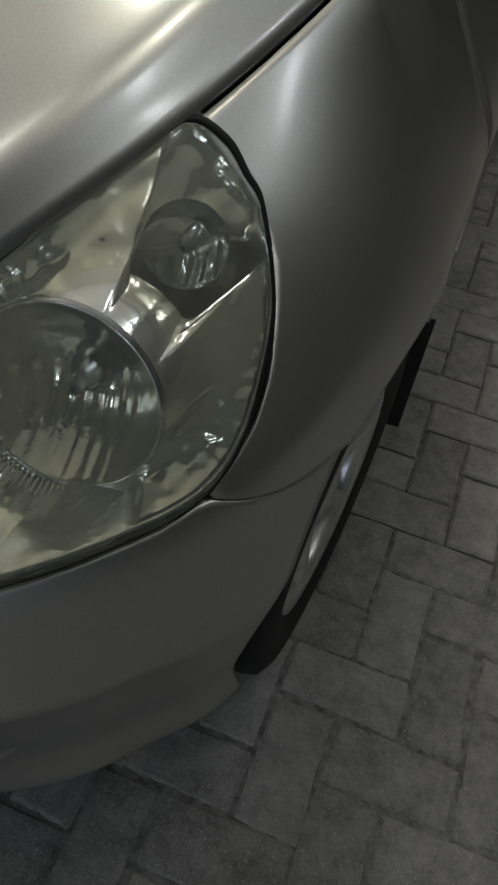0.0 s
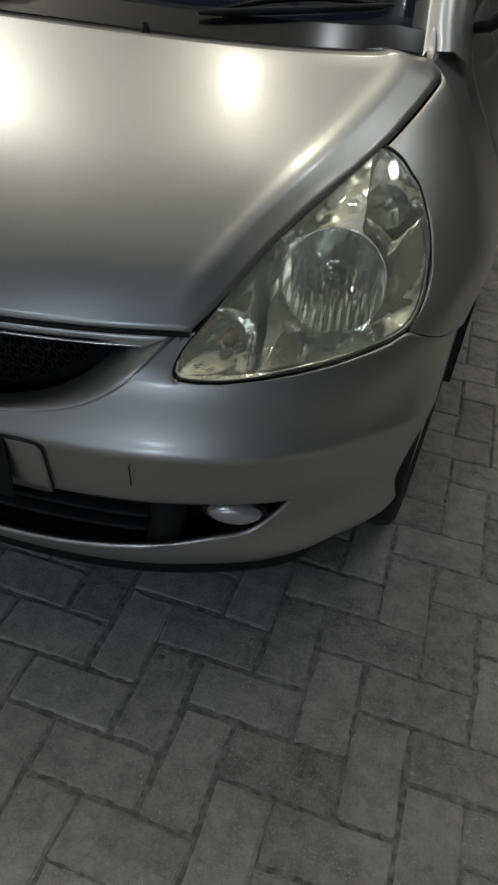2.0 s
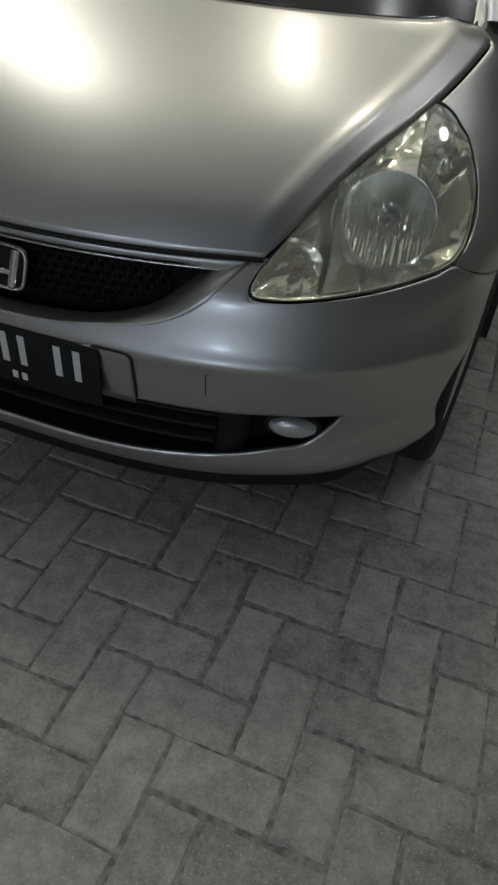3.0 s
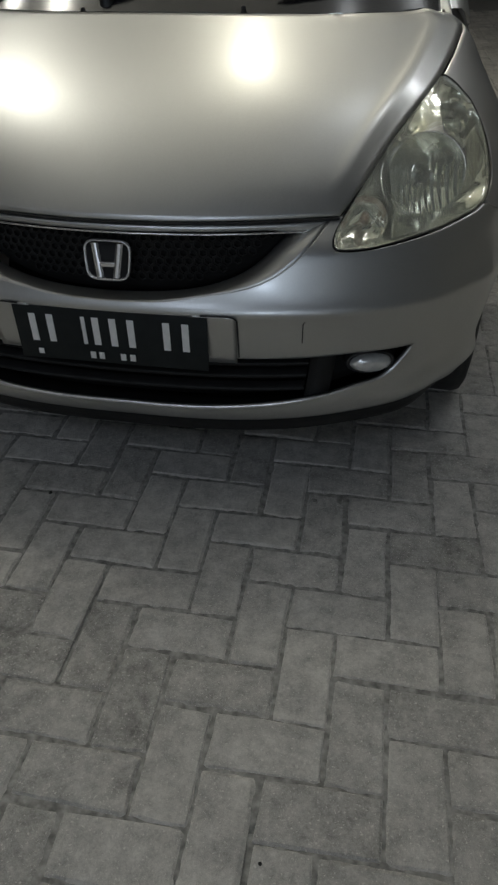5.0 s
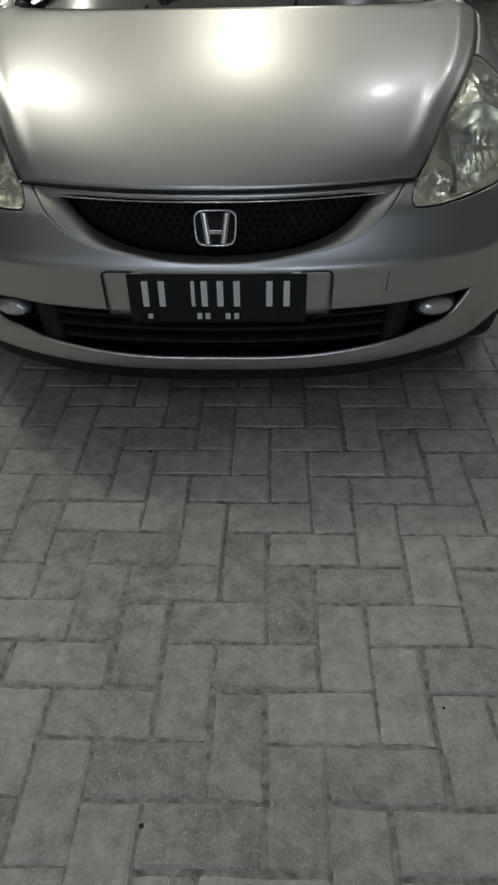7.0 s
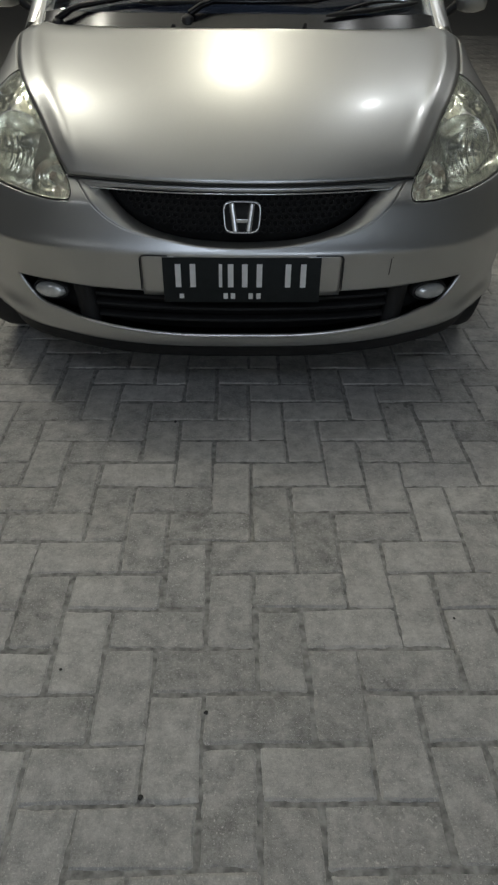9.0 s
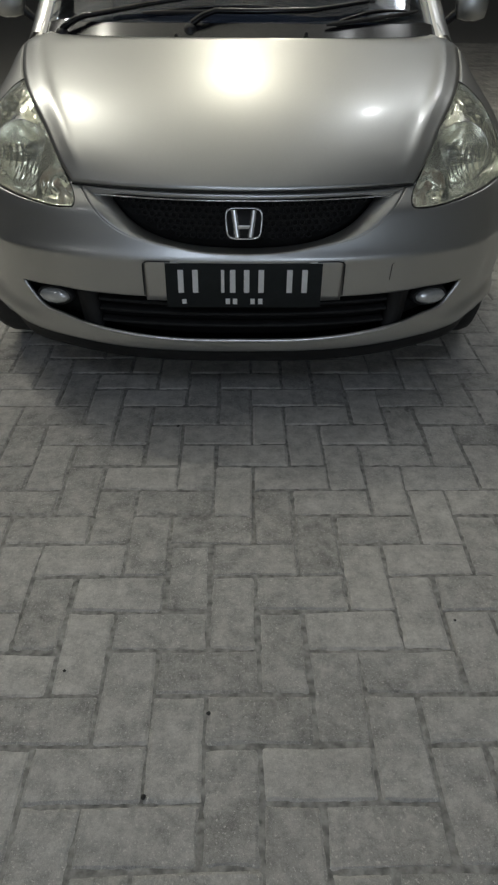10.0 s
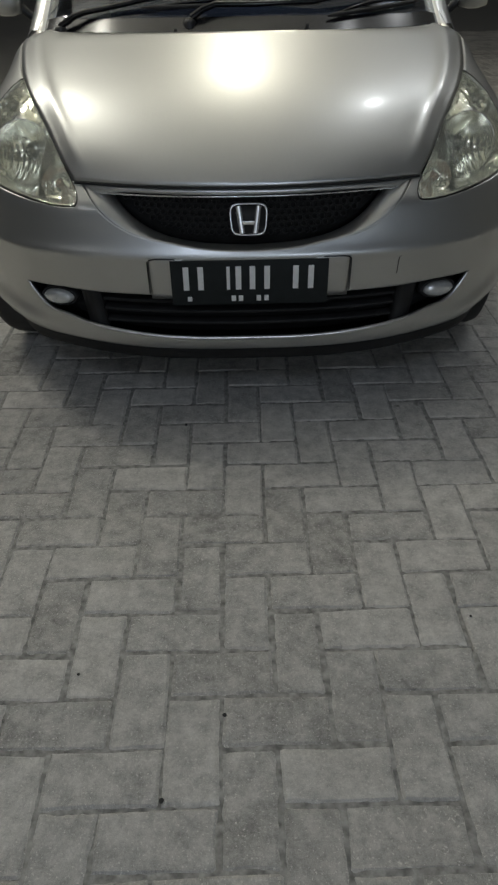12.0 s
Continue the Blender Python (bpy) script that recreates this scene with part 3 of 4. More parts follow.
    part("bulb", tube([c + Vector((0, 0.024, 0)), c + Vector((0, 0.0, 0)), c + Vector((0, -0.006, 0))], [0.008, 0.008, 0.002], 12), BULB, up)
    c = skin(sign * 0.606, 0.646) + Vector((-sign * 0.004, 0.034, 0.0))
    turn_bowl = part("turn_reflector", bowl(c, (sign * 0.05, -1, 0.42), 0.046, 0.036, 120, 24, 0.009, 0.0026), REFLECTOR, tub, "round turn signal reflector")
    part("bulb", tube([c + Vector((0, 0.028, 0)), c + Vector((0, 0.004, 0)), c + Vector((0, -0.008, 0.001)), c + Vector((0, -0.011, 0.001))], [0.009, 0.010, 0.008, 0.002], 14), AMBER, turn_bowl, "amber bulb")
    return tub


BULB = material("bulb_glass", (0.25, 0.26, 0.27), 0.12, 0.6, vary=0.1, scale=50)


TOP_LINE = {}


def build_fender(sign):
    ys = sorted([.302 + .8235 * k / 70 for k in range(71)] + [.486, .494, .500, .506])
    edge_y, edge_z = [EDGE[1](v) for v in evenly(.62, 1, 30)], [EDGE[2](v) for v in evenly(.62, 1, 30)]

    def top(y):
        if y < .507:
            return float(np.interp(y, (.302, .333, .364, .40, .438, .47, .488, .500, .507), (.653, .668, .685, .711, .748, .783, .806, .836, .855)))
        return float(np.interp(y, edge_y + [.956, 1.13], edge_z + [.952, 1.066]))

    def edge_x(y):
        return float(np.interp(y, edge_y + [.90, .956, 1.13], [EDGE[0](v) for v in evenly(.62, 1, 30)] + [.674, .680, .660])) + 0.003

    seam = [skin(bumper_share(c, bumper_top(c)), bumper_top(c)) for c in evenly(.8962, 1.0, 24)]

    def low(y):
        d = ARCH ** 2 - ((y - WHEEL_Y) / (FORE if y < WHEEL_Y else 1)) ** 2
        a = WHEEL_Z + math.sqrt(d) if d > 0 and y < WHEEL_Y + ARCH else 0.19
        if d > 0 and a < 0.19:
            a = 0.19
        if y < seam[-1].y:
            return float(np.interp(y, [p.y for p in seam], [p.z for p in seam])) + 0.0022
        return a
    ys = sorted(ys + [WHEEL_Y + ARCH - e for e in (.0005, .004, .012, .03)] + [WHEEL_Y + ARCH + .001])
    apex = edge_x(.507) - side(.507, top(.507) - 0.003, 1).x
    rows = []
    for y in ys:
        z0, z1 = low(y), top(y) - 0.003
        mid = min(z1, max(z0 + 0.01, float(np.interp(y, (.302, .488, .6, 1.12), (.650, .800, .83, .90)))))
        row, top_x = [], side(y, z1, 1).x
        for k in range(33):
            z = z0 + (mid - z0) * k / 22 if k < 23 else mid + (z1 - mid) * (k - 22) / 10
            p = side(y, z, sign)
            d = math.hypot((y - WHEEL_Y) / (FORE if y < WHEEL_Y else 1), z - WHEEL_Z) - ARCH
            p.x += sign * 0.006 * math.exp(-(d / 0.03) ** 2)
            if y < .507:
                p.x += sign * apex * math.exp(-((0.852 - z) / 0.05) ** 2) * ease(y, .40, .507)
            else:
                p.x += sign * (edge_x(y) - top_x) * math.exp(-((z1 - z) / 0.07) ** 2) * (1 - 0.96 * ease(y, 0.96, 1.12))
            row.append(p)
        rows.append(row)
    TOP_LINE[sign] = [row[-1].copy() for y, row in zip(ys, rows) if y > 0.805]
    ob = part("front_fender", sheet(rows), SILVER, car, "silver front wing over the wheel")
    thicken(ob, 0.010)
    # return lip of the arch and the dark liner
    rows = []
    for k in range(41):
        t = math.radians(-12 + 204 * k / 40)
        long = FORE if math.cos(t) < 0 else 1.0
        y, z = WHEEL_Y + ARCH * long * math.cos(t), WHEEL_Z + ARCH * math.sin(t)
        x = side(y, max(z, 0.12), 1).x + 0.004
        rows.append([(sign * (x - e), WHEEL_Y + (ARCH * long - f) * math.cos(t), WHEEL_Z + (ARCH - f) * math.sin(t)) for e, f in ((0.004, 0.001), (0.012, 0.004), (0.03, 0.004), (0.10, -0.01), (0.28, -0.01))])
    part("wheel_arch_liner", sheet(rows), DARK, car)


def build_wheel(sign, y):
    face = 0.850
    bm = lathe([(0.184, -0.17), (0.205, -0.185), (0.255, -0.185), (0.280, -0.175), (0.288, -0.155), (0.289, -0.09), (0.288, -0.03), (0.280, -0.010), (0.262, -0.001), (0.230, 0.0), (0.200, -0.006), (0.184, -0.012)], 72)
    wheel = part("wheel", bm, RUBBER, car, "black tyre on a silver alloy rim")
    rim = part("rim", lathe([(0.185, -0.16), (0.175, -0.10), (0.170, -0.03), (0.177, -0.014), (0.187, -0.009), (0.190, -0.012)], 72), ALLOY, wheel, "silver alloy rim")
    for k in range(7):
        t = 2 * math.pi * k / 7 + 0.2
        rows = []
        for j in range(7):
            r = 0.035 + 0.143 * j / 6
            w = 0.028 - 0.010 * math.sin(math.pi * j / 6)
            d = -0.030 + 0.016 * (j / 6) ** 2
            rows.append([Matrix.Rotation(t, 4, "X") @ Vector((d + e, s * w, r)) for s, e in ((-1, -0.03), (-0.9, -0.004), (-0.4, 0.0), (0.4, 0.0), (0.9, -0.004), (1, -0.03))])
        part("spoke", sheet(rows), ALLOY, rim)
    part("hub_cap", lathe([(0.045, -0.05), (0.042, -0.022), (0.032, -0.018), (0.001, -0.017)], 24), ALLOY, rim)
    part("brake_disc", lathe([(0.13, -0.075), (0.13, -0.07), (0.05, -0.07)], 40), DARK, rim)
    steer = Matrix.Rotation(math.radians(-5.0 if y < 1 else 0.0), 4, "Z")
    wheel.matrix_basis = Matrix.Translation((sign * (face - 0.05), y, 0.289 - RIDE)) @ steer @ Matrix.Translation((sign * 0.05, 0, 0)) @ Matrix.Diagonal((sign, 1, 1, 1))
    return wheel


def build_cabin():
    # black scuttle behind the bonnet
    rows = []
    for k in range(21):
        u = -1 + k / 10
        a = bonnet_point(u * 0.985, 1.0)
        rows.append([a + Vector((0, e, f)) for e, f in ((-0.03, -0.022), (-0.004, -0.013), (0.012, -0.010), (0.035, -0.007), (0.055, -0.006), (0.066, -0.009), (0.075, -0.03))])
    cowl = part("cowl", sheet(rows), BLACK, car, "black plastic scuttle with a vent grille")
    thicken(cowl, 0.004)
    for k in range(34):
        u = -0.22 + 0.30 * k / 33
        a = bonnet_point(u, 1.0) + Vector((0, 0.032, -0.0076))
        part("vent_slot", box((0.003, 0.030, 0.003), a, 0.0), DARK, cowl, smooth=False) if k % 2 else None

    def screen(u, v):
        """The windscreen: u across, v from its foot to the roof."""
        foot = bonnet_point(u * 0.97, 1.0) + Vector((0, 0.068, -0.006))
        head = Vector((u * 0.53, 1.62 + 0.10 * u * u, 1.475 - 0.03 * u * u))
        p = foot.lerp(head, v)
        return p + Vector((0, -0.03, 0.04)) * math.sin(math.pi * v) * 1.15
    rows = [[screen(u, v) for u in evenly(-1, 1, 25)] for v in evenly(0, 1, 17)]
    glassy = part("windscreen", sheet(rows), SCREEN, car, "raked windscreen reflecting the dark sky")
    thicken(glassy, 0.005)
    glassy.visible_shadow = False
    rows = [[screen(u, v) + Vector((0, -0.0012, 0.0012)) for u in evenly(-1, 1, 25)] for v in (0, 0.025, 0.05)]
    part("glass_band", sheet(rows), GLOSS_BLACK, glassy)
    for s in (-1, 1):
        rows = []
        for v in evenly(-0.004, 1, 18):
            a = screen(s, max(v, 0)) + Vector((0, 0.0, 0)) + (Vector((s * 0.015, -0.05, -0.03)) * (-v / 0.06) if v < 0 else Vector())
            w = 0.105 - 0.04 * v
            rows.append([a + Vector((-s * 0.004, 0.004, -0.004)), a + Vector((s * 0.006, 0, 0.010)), a + Vector((s * w * 0.5, w * 0.5, 0.006)), a + Vector((s * w * 0.8, w, -0.020)), a + Vector((s * w * 0.9, w * 1.3, -0.05))])
        part("a_pillar", sheet(rows), SILVER, car, "silver windscreen pillar")
        rows = []
        for o in TOP_LINE[s]:
            v = (o.y - screen(s, 0).y) / (screen(s, 1).y - screen(s, 0).y)
            i = screen(s, max(v, 0)) + Vector((s * 0.006, 0, 0.008))
            if v < 0:
                i = Vector((s * 0.662, o.y, o.z - 0.004)).lerp(Vector((i.x, o.y, i.z)), ease(o.y, 0.85, screen(s, 0).y))
            rows.append([o + Vector((0, 0, 0.0005))] + [o.lerp(i, t) + Vector((s * 0.004, 0, 0.006)) * math.sin(math.pi * t) for t in (0.25, 0.5, 0.75)] + [i])
        part("pillar_base", sheet(rows), SILVER, car, "silver panel at the foot of the pillar")
        # doors, rear quarter and sill
        def flank(y0, y1, name, label):
            rows = []
            for y in [y0] + evenly(y0 + 0.006, y1, 16):
                fade = (0.985 if y == y0 else 1) - 0.10 * max(0, (y - 2.6) / 1.2) ** 2
                rows.append([Vector((side(y, z, s).x * fade, y, z)) for z in evenly(0.2, 0.96, 24)])
            ob = part(name, sheet(rows), SILVER, car, label)
            thicken(ob, 0.012)
            return ob
        for n, (y0, y1) in enumerate(((1.126, 2.05), (2.056, 2.80))):
            d = flank(y0, y1, "door", "silver side door with a dark window")
            rows = []
            for y in evenly(y0 + 0.02, y1 - 0.02, 12):
                t = max(0.0, min(1.0, (y - 1.0) / 0.62))
                zt = 0.99 + 0.47 * t
                rows.append([(s * (0.715 - 0.165 * (z - 0.95) / 0.52), y, z) for z in evenly(0.955, max(zt, 0.96), 6)])
            w = part("window", sheet(rows), TINT, d, "dark side window")
            thicken(w, 0.004)
            part("handle", tube([(s * 0.805, y1 - 0.22, 0.80), (s * 0.822, y1 - 0.19, 0.803), (s * 0.822, y1 - 0.08, 0.803), (s * 0.805, y1 - 0.05, 0.80)], [0.004, 0.009, 0.009, 0.004], 8), SILVER, d)
            part("side_moulding", box((0.012, y1 - y0 - 0.02, 0.035), (s * 0.886, (y0 + y1) / 2, 0.44), 0.004), SILVER, d)
        flank(2.806, 3.70, "rear_quarter", "silver rear quarter panel")
        part("sill", box((0.06, 1.75, 0.09), (s * 0.79, 1.95, 0.19), 0.015), SILVER, car, "silver sill under the doors")
        # mirror
        bm = box((0.115, 0.09, 0.115), (s * 0.835, 1.13, 1.024), 0.04)
        mirror = part("door_mirror", bm, SILVER, car, "silver door mirror")
        part("mirror_glass", box((0.08, 0.004, 0.08), (s * 0.835, 1.176, 1.024), 0.001), CHROME, mirror)
        part("mirror_foot", tube([(s * 0.72, 1.16, 0.955), (s * 0.76, 1.15, 0.965), (s * 0.80, 1.14, 1.0)], [0.012, 0.014, 0.018], 10), BLACK, mirror)
        # mud flap
        rows = []
        for k in range(7):
            z = 0.165 + 0.27 * k / 6
            rows.append([(s * x, 0.965 - 0.02 * k / 6 + e, z) for x, e in ((0.66, 0.0), (0.72, -0.006), (0.82, -0.006), (0.893, 0.002))])
        thicken(part("mud_flap", sheet(rows), RUBBER, car, "black rubber mud flap"), 0.006)
    rows = []
    for u in evenly(-1, 1, 21):
        a = screen(u, 1.0)
        rows.append([a + Vector((u * 0.05 * t, t * 1.7, 0.05 * math.sin(math.pi * min(t * 1.2, 1)) - 0.12 * t ** 3)) for t in evenly(0, 1, 14)] + [Vector((u * 0.62, 3.55, 1.05)), Vector((u * 0.72, 3.74, 0.9)), Vector((u * 0.78, 3.78, 0.5)), Vector((u * 0.76, 3.74, 0.22))])
    thicken(part("roof", sheet(rows), SILVER, car, "silver roof and tailgate"), 0.01)
    # dashboard and seats seen through the glass
    rows = []
    for u in evenly(-1, 1, 13):
        rows.append([(u * 0.66, y, z + 0.02 * math.cos(3 * u)) for y, z in ((0.90, 0.90), (1.1, 0.945), (1.35, 0.955), (1.45, 0.90), (1.47, 0.6))])
    part("dashboard", sheet(rows), INTERIOR, car, "dark grey dashboard")
    for s in (-1, 1):
        part("front_seat", box((0.48, 0.16, 0.85), (s * 0.36, 2.0, 0.95), 0.06), INTERIOR, car, "dark seat")
    # floor pan and engine bay close the body
    part("floor_pan", box((1.36, 3.4, 0.02), (0, 2.1, 0.185)), DARK, car, smooth=False)
    # unseen tray added to keep lamp light from leaking out under the nose
    rows = []
    for k in range(-20, 21):
        q = 0.80 * k / 20
        rows.append([skin(q, LIP_LOW(abs(q))) + Vector((0, 0.02, 0.004)), Vector((q * 0.75, 0.42, 0.17)), Vector((q * 0.75, 1.0, 0.18))])
    part("light_baffle_tray", sheet(rows), DARK, car)
    rows = []
    for k in range(-20, 21):
        p = 0.9 * k / 20
        rows.append([skin(p, z) + Vector((-0.30 * p, 0.25, 0)) for z in (0.2, 0.35, 0.5, 0.62, 0.66)] + [Vector((p * 0.62, 0.8, 0.80))])
    part("engine_bay", sheet(rows), DARK, car)
    # unseen upright panel, added to block lamp light passing under the bonnet
    part("light_baffle", box((1.30, 0.02, 0.70), (0, 0.84, 0.56)), DARK, car, smooth=False)
    # two wipers parked one over the other, each with a pivot cap, a bowed arm and a carrier for its blade
    def on_glass(x, y, z, off=0.012):
        return Vector((x, y, z - RIDE)) + Vector((0, -0.5, 0.86)) * off
    def wiper(pivot, arm, blade):
        cap = lathe([(0.019, -0.03), (0.019, 0.002), (0.014, 0.010), (0.001, 0.012)], 20)
        bmesh.ops.transform(cap, matrix=Matrix.Translation(pivot) @ Matrix.Rotation(-math.pi / 2, 4, 'Y'), verts=cap.verts)
        w = part("wiper", tube(arm, [0.011] + [0.0095 - 0.004 * t for t in evenly(0, 1, len(arm) - 1)], 8), GLOSS_BLACK, car, "black windscreen wiper parked on the glass")
        part("pivot", cap, BLACK, w)
        mid = arm[-1]
        carrier = [blade[0].lerp(blade[-1], t) + Vector((0, -0.003, 0.004)) + Vector((0, -0.004, 0.013)) * math.sin(math.pi * (t - 0.12) / 0.76) for t in evenly(0.12, 0.88, 11)]
        part("carrier", tube(carrier, [0.003 + 0.003 * math.sin(math.pi * k / 10) for k in range(11)], 6), GLOSS_BLACK, w)
        part("blade", tube(blade, [0.003] + [0.0065] * (len(blade) - 2) + [0.003], 6), RUBBER, w)
        part("clip", box((0.03, 0.014, 0.012), mid, 0.003), BLACK, w)

    def along(a, b, n):
        """Points on the glass between two places, given as share across and height share."""
        return [screen(a[0] + (b[0] - a[0]) * t, a[1] + (b[1] - a[1]) * t) + Vector((0, -0.006, 0.010)) for t in evenly(0, 1, n)]
    wiper(on_glass(-0.579, 0.780, 0.950, 0.006),
          [on_glass(-0.579, 0.782, 0.954), on_glass(-0.53, 0.778, 0.974, 0.020), on_glass(-0.50, 0.776, 0.982, 0.022), on_glass(-0.40, 0.752, 0.998, 0.022), on_glass(-0.302, 0.731, 1.015, 0.022), on_glass(-0.18, 0.73, 1.030, 0.024), on_glass(-0.068, 0.735, 1.043, 0.024)],
          along((-0.48, 0.075), (0.37, 0.082), 13))
    wiper(on_glass(-0.16, 0.652, 0.972, 0.006),
          [on_glass(-0.154, 0.656, 0.980), on_glass(-0.12, 0.668, 0.994, 0.020), on_glass(-0.082, 0.683, 1.004, 0.022), on_glass(0.05, 0.690, 1.004, 0.020), on_glass(0.218, 0.700, 1.008, 0.020), on_glass(0.32, 0.735, 1.018, 0.022), on_glass(0.405, 0.780, 1.027, 0.022)],
          along((0.40, 0.035), (0.90, 0.085), 13))
    # washer jet and the second pivot's nut standing on the scuttle
    for x, tall in ((0.195, 0.020), (-0.205, 0.013)):
        foot = bonnet_point(x / 0.69, 1.0) + Vector((0, 0.030, -0.010))
        jet = tube([foot, foot + Vector((0, 0, tall * 0.6)), foot + Vector((0, -0.003, tall)), foot + Vector((0, -0.006, tall + 0.003))], [0.008, 0.0075, 0.006, 0.002], 10)
        part("washer_jet", jet, BLACK, cowl)


TINT = material("dark_window", (0.01, 0.012, 0.015), 0.06, vary=0.1, scale=5)

build_bonnet()
the_bumper = build_bumper()
build_grille(the_bumper)
build_intake()
for way in (-1, 1):
    build_fog_lamp(way)
    build_headlamp(way)
    build_fender(way)
    build_wheel(way, WHEEL_Y)
    build_wheel(way, WHEEL_Y + 2.45)
build_plate()
build_cabin()

# ---- ground and pavers ----
CELL, TURNED = 0.1028, math.radians(-0.2)


def paving_place(i, j):
    x, y = (i - 8) * CELL, (j - 5) * CELL
    return Vector((0.434 + math.cos(TURNED) * x - math.sin(TURNED) * y, -0.785 + math.sin(TURNED) * x + math.cos(TURNED) * y, 0))


bm = bmesh.new()
bmesh.ops.create_grid(bm, x_segments=2, y_segments=2, size=60)
ground = tagged(part("ground", bm, SAND, None, smooth=False), "dark sandy ground under concrete pavers", "ground", kind="structure")
ground.location.z = -0.0105

# added out of view as a lit surface for the bumper to reflect
tagged(part("bounce_wall_south", box((14, 0.15, 2.6), (0, -5.3, 1.29), 0.01), PLASTER, None, smooth=False), "unseen white wall added to bounce bluish light onto the bumper", "wall", kind="structure")
# unseen wall, added to set what the right wing and bumper corner mirror
tagged(part("unseen_wall_east", box((0.15, 11.9, 4.30), (3.65, 0.45, 2.14), 0.01), ROOFING, None, smooth=False), "unseen dark grey wall added for the right wing to reflect", "wall", kind="structure")
# overhead bounce surface added out of view; gives the bonnet its broad glow
tagged(part("ceiling", box((6.9, 7.0, 0.06), (0.1, 2.6, 4.15), 0.01), PLASTER, None, smooth=False), "unseen white ceiling added overhead for the bonnet to reflect", "ceiling", kind="structure")


def paver_mesh(long_x, rng):
    """One block with worn, chamfered edges."""
    w, d = (2 * CELL, CELL) if long_x else (CELL, 2 * CELL)
    gap, ch = rng.uniform(0.0006, 0.0030), rng.uniform(0.005, 0.009)
    levels = ((gap, -0.02), (gap + ch * 0.15, -0.0042), (gap + ch, 0.0))
    rows = []
    wob = [(rng.uniform(-.0024, .0024), rng.uniform(-.0024, .0024)) for _ in range(12)]
    for g, z in levels:
        x0, x1, y0, y1 = g, w - g, g, d - g
        c = 0.003
        xm, ym = x0 + (x1 - x0) * 0.45, y0 + (y1 - y0) * 0.55
        ring = [(x0 + c, y0), (xm, y0), (x1 - c, y0), (x1, y0 + c), (x1, ym), (x1, y1 - c), (x1 - c, y1), (xm, y1), (x0 + c, y1), (x0, y1 - c), (x0, ym), (x0, y0 + c)]
        rows.append([(x + a, y + b, z) for (x, y), (a, b) in zip(ring, wob)])
    return rows


rng = random.Random(7)
patterns = {True: [paver_mesh(True, rng) for _ in range(14)], False: [paver_mesh(False, rng) for _ in range(14)]}
shared = {}
for key, shapes in patterns.items():
    for n, rows in enumerate(shapes):
        bm = sheet(rows, close=True)
        bm.verts.ensure_lookup_table()
        bm.faces.new([v for v in bm.verts if v.co.z > -1e-6])
        bmesh.ops.recalc_face_normals(bm, faces=bm.faces)
        me = bpy.data.meshes.new("paver")
        bm.to_mesh(me)
        bm.free()
        me.materials.append(PAVER)
        shared[key, n] = me
pavement = tagged(new("pavement"), "grey concrete block paving laid in a herringbone", "pavement", kind="structure")
far_verts, far_faces = [], []
count = 0
# two joints that have washed out and gape: where they run, from and to
OPEN_JOINTS = ((0.024, -0.57, -0.33), (0.432, -0.90, -0.78))
for i in range(-34, 64):
    for j in range(-14, 120):
        c = (i + j) % 4
        if c not in (1, 3) or (j > 66 and i < 6) or (i > 46 and j < 10):
            continue
        long_x, n = c == 1, rng.randrange(14)
        at = paving_place(i, j)
        wide, tall = (2 * CELL, CELL) if long_x else (CELL, 2 * CELL)
        for jx, y0, y1 in OPEN_JOINTS:
            if at.y + tall > y0 + 0.03 and at.y < y1 - 0.03:
                at.x += 0.0028 * (abs(at.x - jx) < 0.02) - 0.0028 * (abs(at.x + wide - jx) < 0.02)
        tip = (rng.gauss(0, 0.22), rng.gauss(0, 0.22), rng.gauss(0, 0.4))
        m = Matrix.Translation(at + Vector((0, 0, rng.uniform(-0.0010, 0.0006)))) @ pose(0, 0, 0, tip[0], tip[1], math.degrees(TURNED) + tip[2])
        if -0.95 < at.x < 0.98 and -1.40 < at.y < 0.45 and count < 300 and (at.y < 0.22 or at.x > 0.6) and (at.y > -1.32):
            ob = new("paver", shared[long_x, n])
            ob.parent, ob.matrix_basis = pavement, m
            count += 1
        else:
            base = len(far_verts)
            flat = [p for row in patterns[long_x][n] for p in row]
            far_verts += [tuple(m @ Vector(p)) for p in flat]
            for r in range(2):
                for k in range(12):
                    far_faces.append((base + r * 12 + k, base + r * 12 + (k + 1) % 12, base + r * 12 + 12 + (k + 1) % 12, base + r * 12 + 12 + k))
            far_faces.append(tuple(base + 24 + k for k in range(12)))
me = bpy.data.meshes.new("paving_field")
me.from_pydata(far_verts, [], far_faces)
me.materials.append(PAVER)
rest = tagged(new("paving_field", me), "grey concrete blocks further off", kind="stuff")
rest.parent = pavement


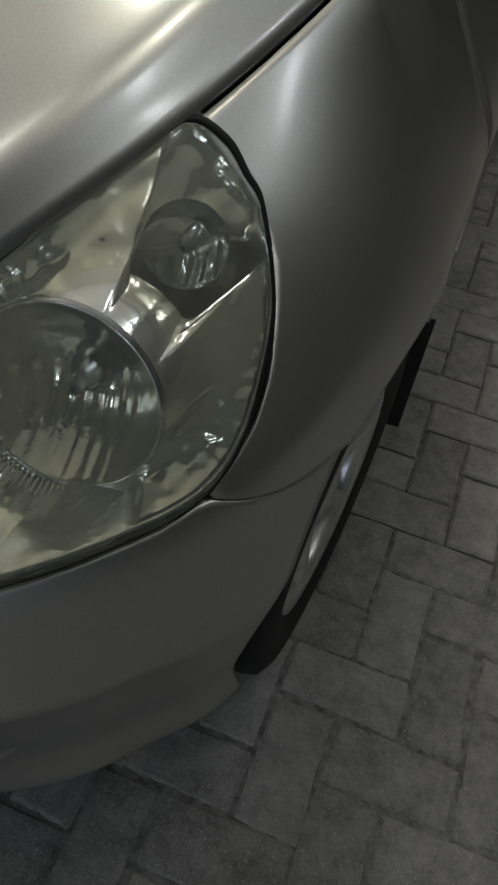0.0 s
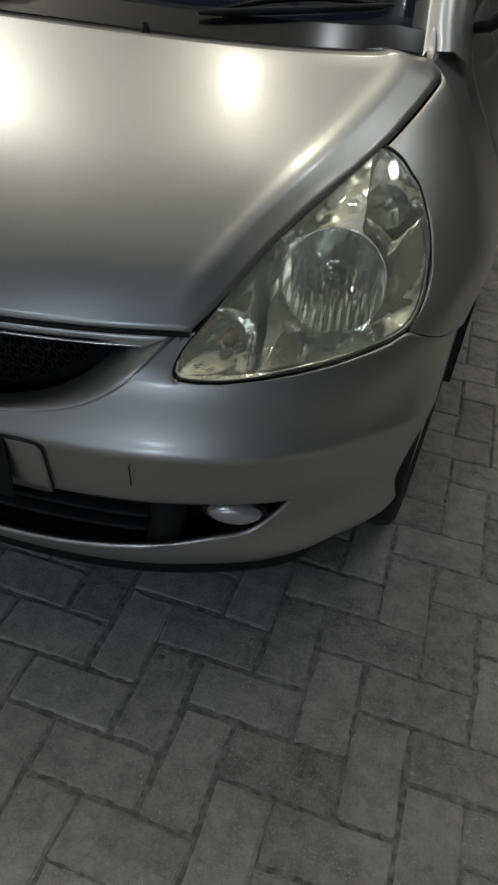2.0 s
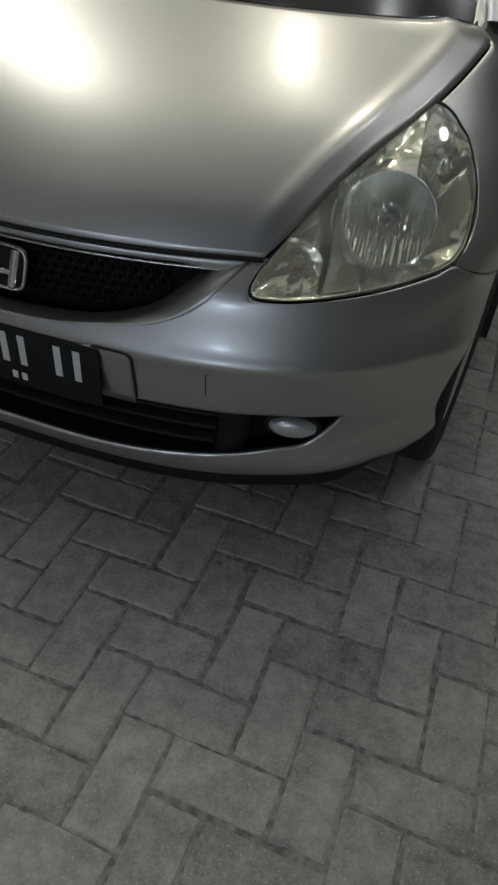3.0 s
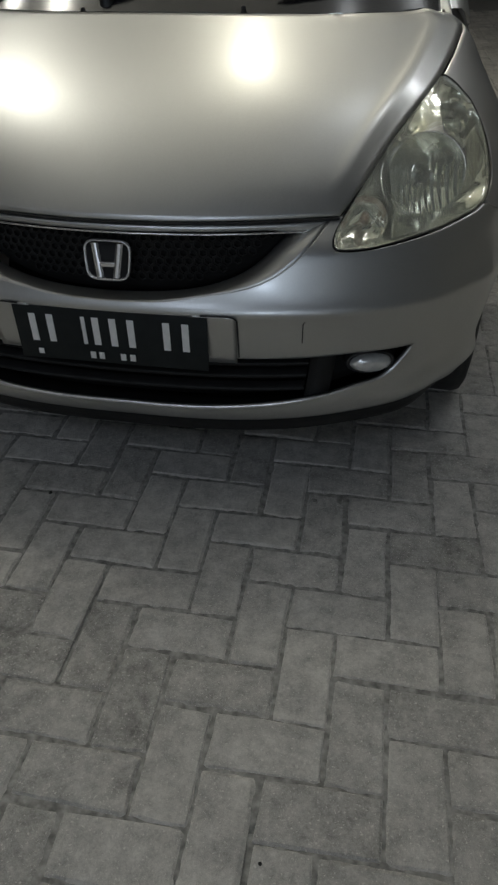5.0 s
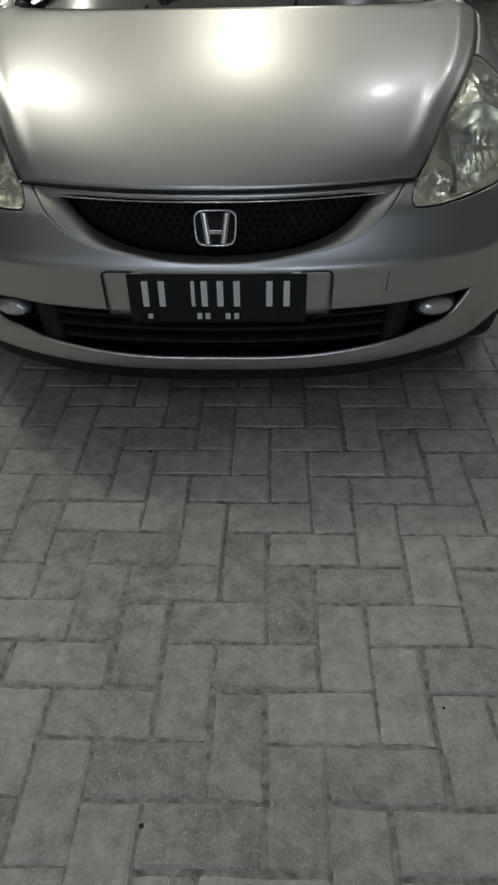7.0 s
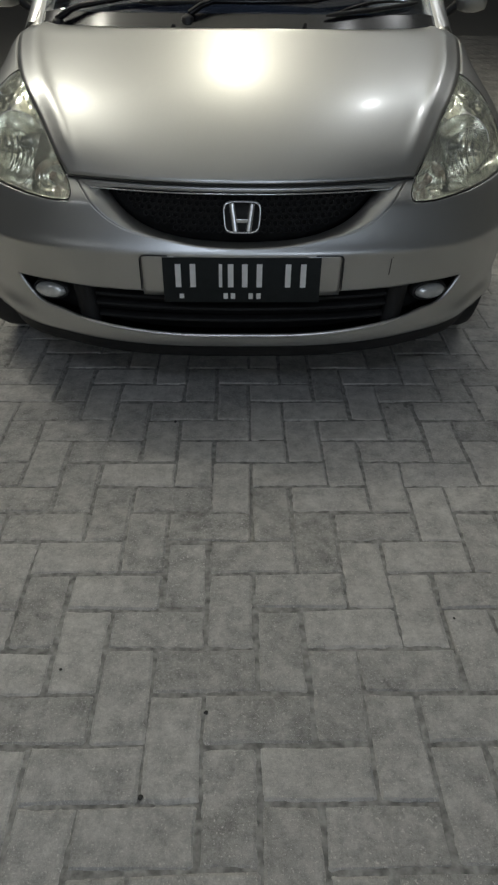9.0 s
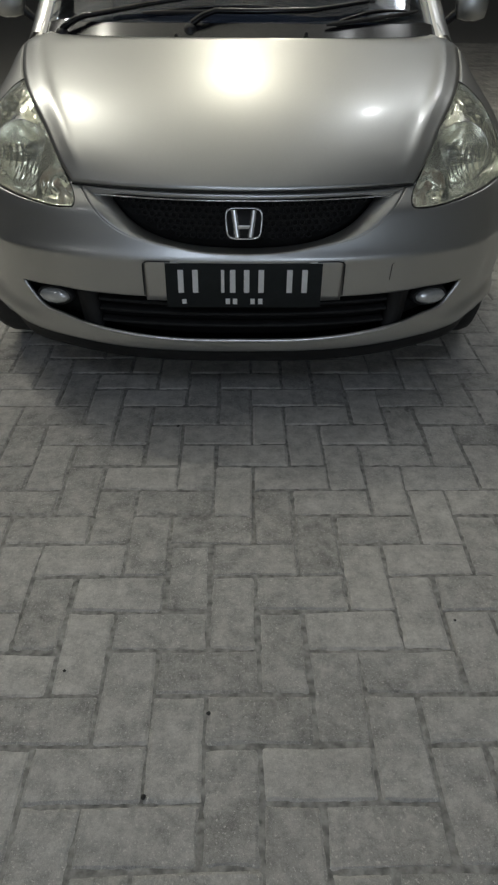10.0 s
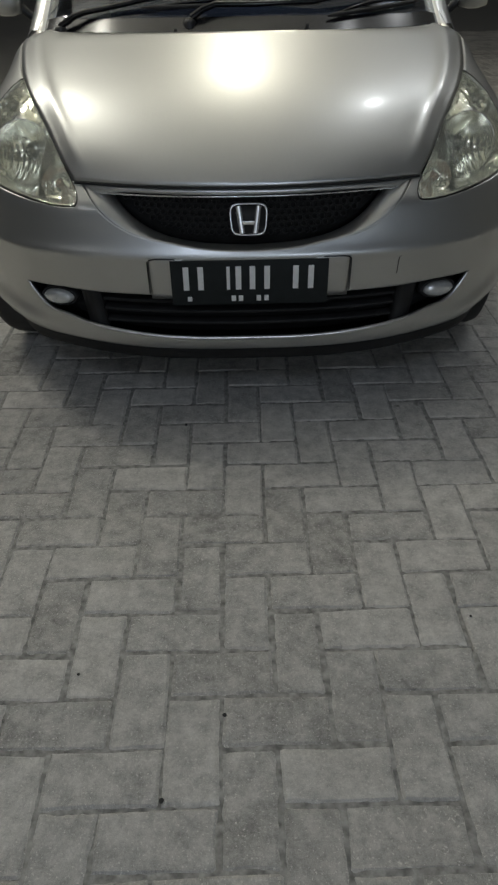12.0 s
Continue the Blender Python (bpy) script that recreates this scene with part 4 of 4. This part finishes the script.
# loose sand that fills the joints, heaped over the worn edges here and there
nx, ny, step = 330, 330, 0.0072
sand_verts, sand_faces = [], []
for b in range(ny + 1):
    for a in range(nx + 1):
        x, y = -1.12 + a * step, -1.55 + b * step
        z = -0.0037 + 0.0024 * noise.noise(Vector((x * 9, y * 9, 0.3))) + 0.0030 * noise.noise(Vector((x * 55, y * 55, 4.1)))
        for jx, y0, y1 in OPEN_JOINTS:
            z -= 0.016 * math.exp(-((x - jx) / 0.014) ** 2) * ease(y, y0 - 0.01, y0 + 0.02) * (1 - ease(y, y1 - 0.01, y1 + 0.03))
        sand_verts.append((x, y, min(z + 0.0005, -0.0027)))
for b in range(ny):
    for a in range(nx):
        k = b * (nx + 1) + a
        sand_faces.append((k, k + 1, k + nx + 2, k + nx + 1))
me = bpy.data.meshes.new("joint_sand")
me.from_pydata(sand_verts, [], sand_faces)
me.shade_smooth()
me.materials.append(SAND)
tagged(new("joint_sand", me), "grey sand in the joints", kind="stuff").parent = pavement


def pebble(x, y, r, mat, label):
    bm = bmesh.new()
    bmesh.ops.create_icosphere(bm, subdivisions=2, radius=r)
    for v in bm.verts:
        v.co *= 1 + 0.35 * noise.noise(v.co * (0.9 / r) + Vector((x * 7, y * 7, 0)))
        v.co.z *= 0.6
    low = min(v.co.z for v in bm.verts)
    ob = part("pebble", bm, mat)
    ob.location = (x, y, -low - 0.0012)
    return tagged(ob, label, "pebble", group="pebbles on the paving")


PALE_STONE = material("pale_stone", (0.6, 0.59, 0.56), 0.8, vary=0.2, scale=60, bump=0.4)
DARK_STONE = material("dark_stone", (0.03, 0.03, 0.028), 0.85, vary=0.3, scale=60, bump=0.4)
for x, y, r in ((1.098, .186, .008), (1.044, .091, .006), (0.96, -0.05, .004), (0.62, -0.62, .0035)):
    pebble(x, y, r, PALE_STONE, "small pale pebble lying on the grey pavers")
for x, y, r in ((-.075, -1.028, .004), (-.181, -1.182, .0045), (-.199, -.075, .005), (-.367, -.931, .003), (.452, -.813, .003)):
    pebble(x, y, r, DARK_STONE, "small dark pebble lying on the grey pavers")
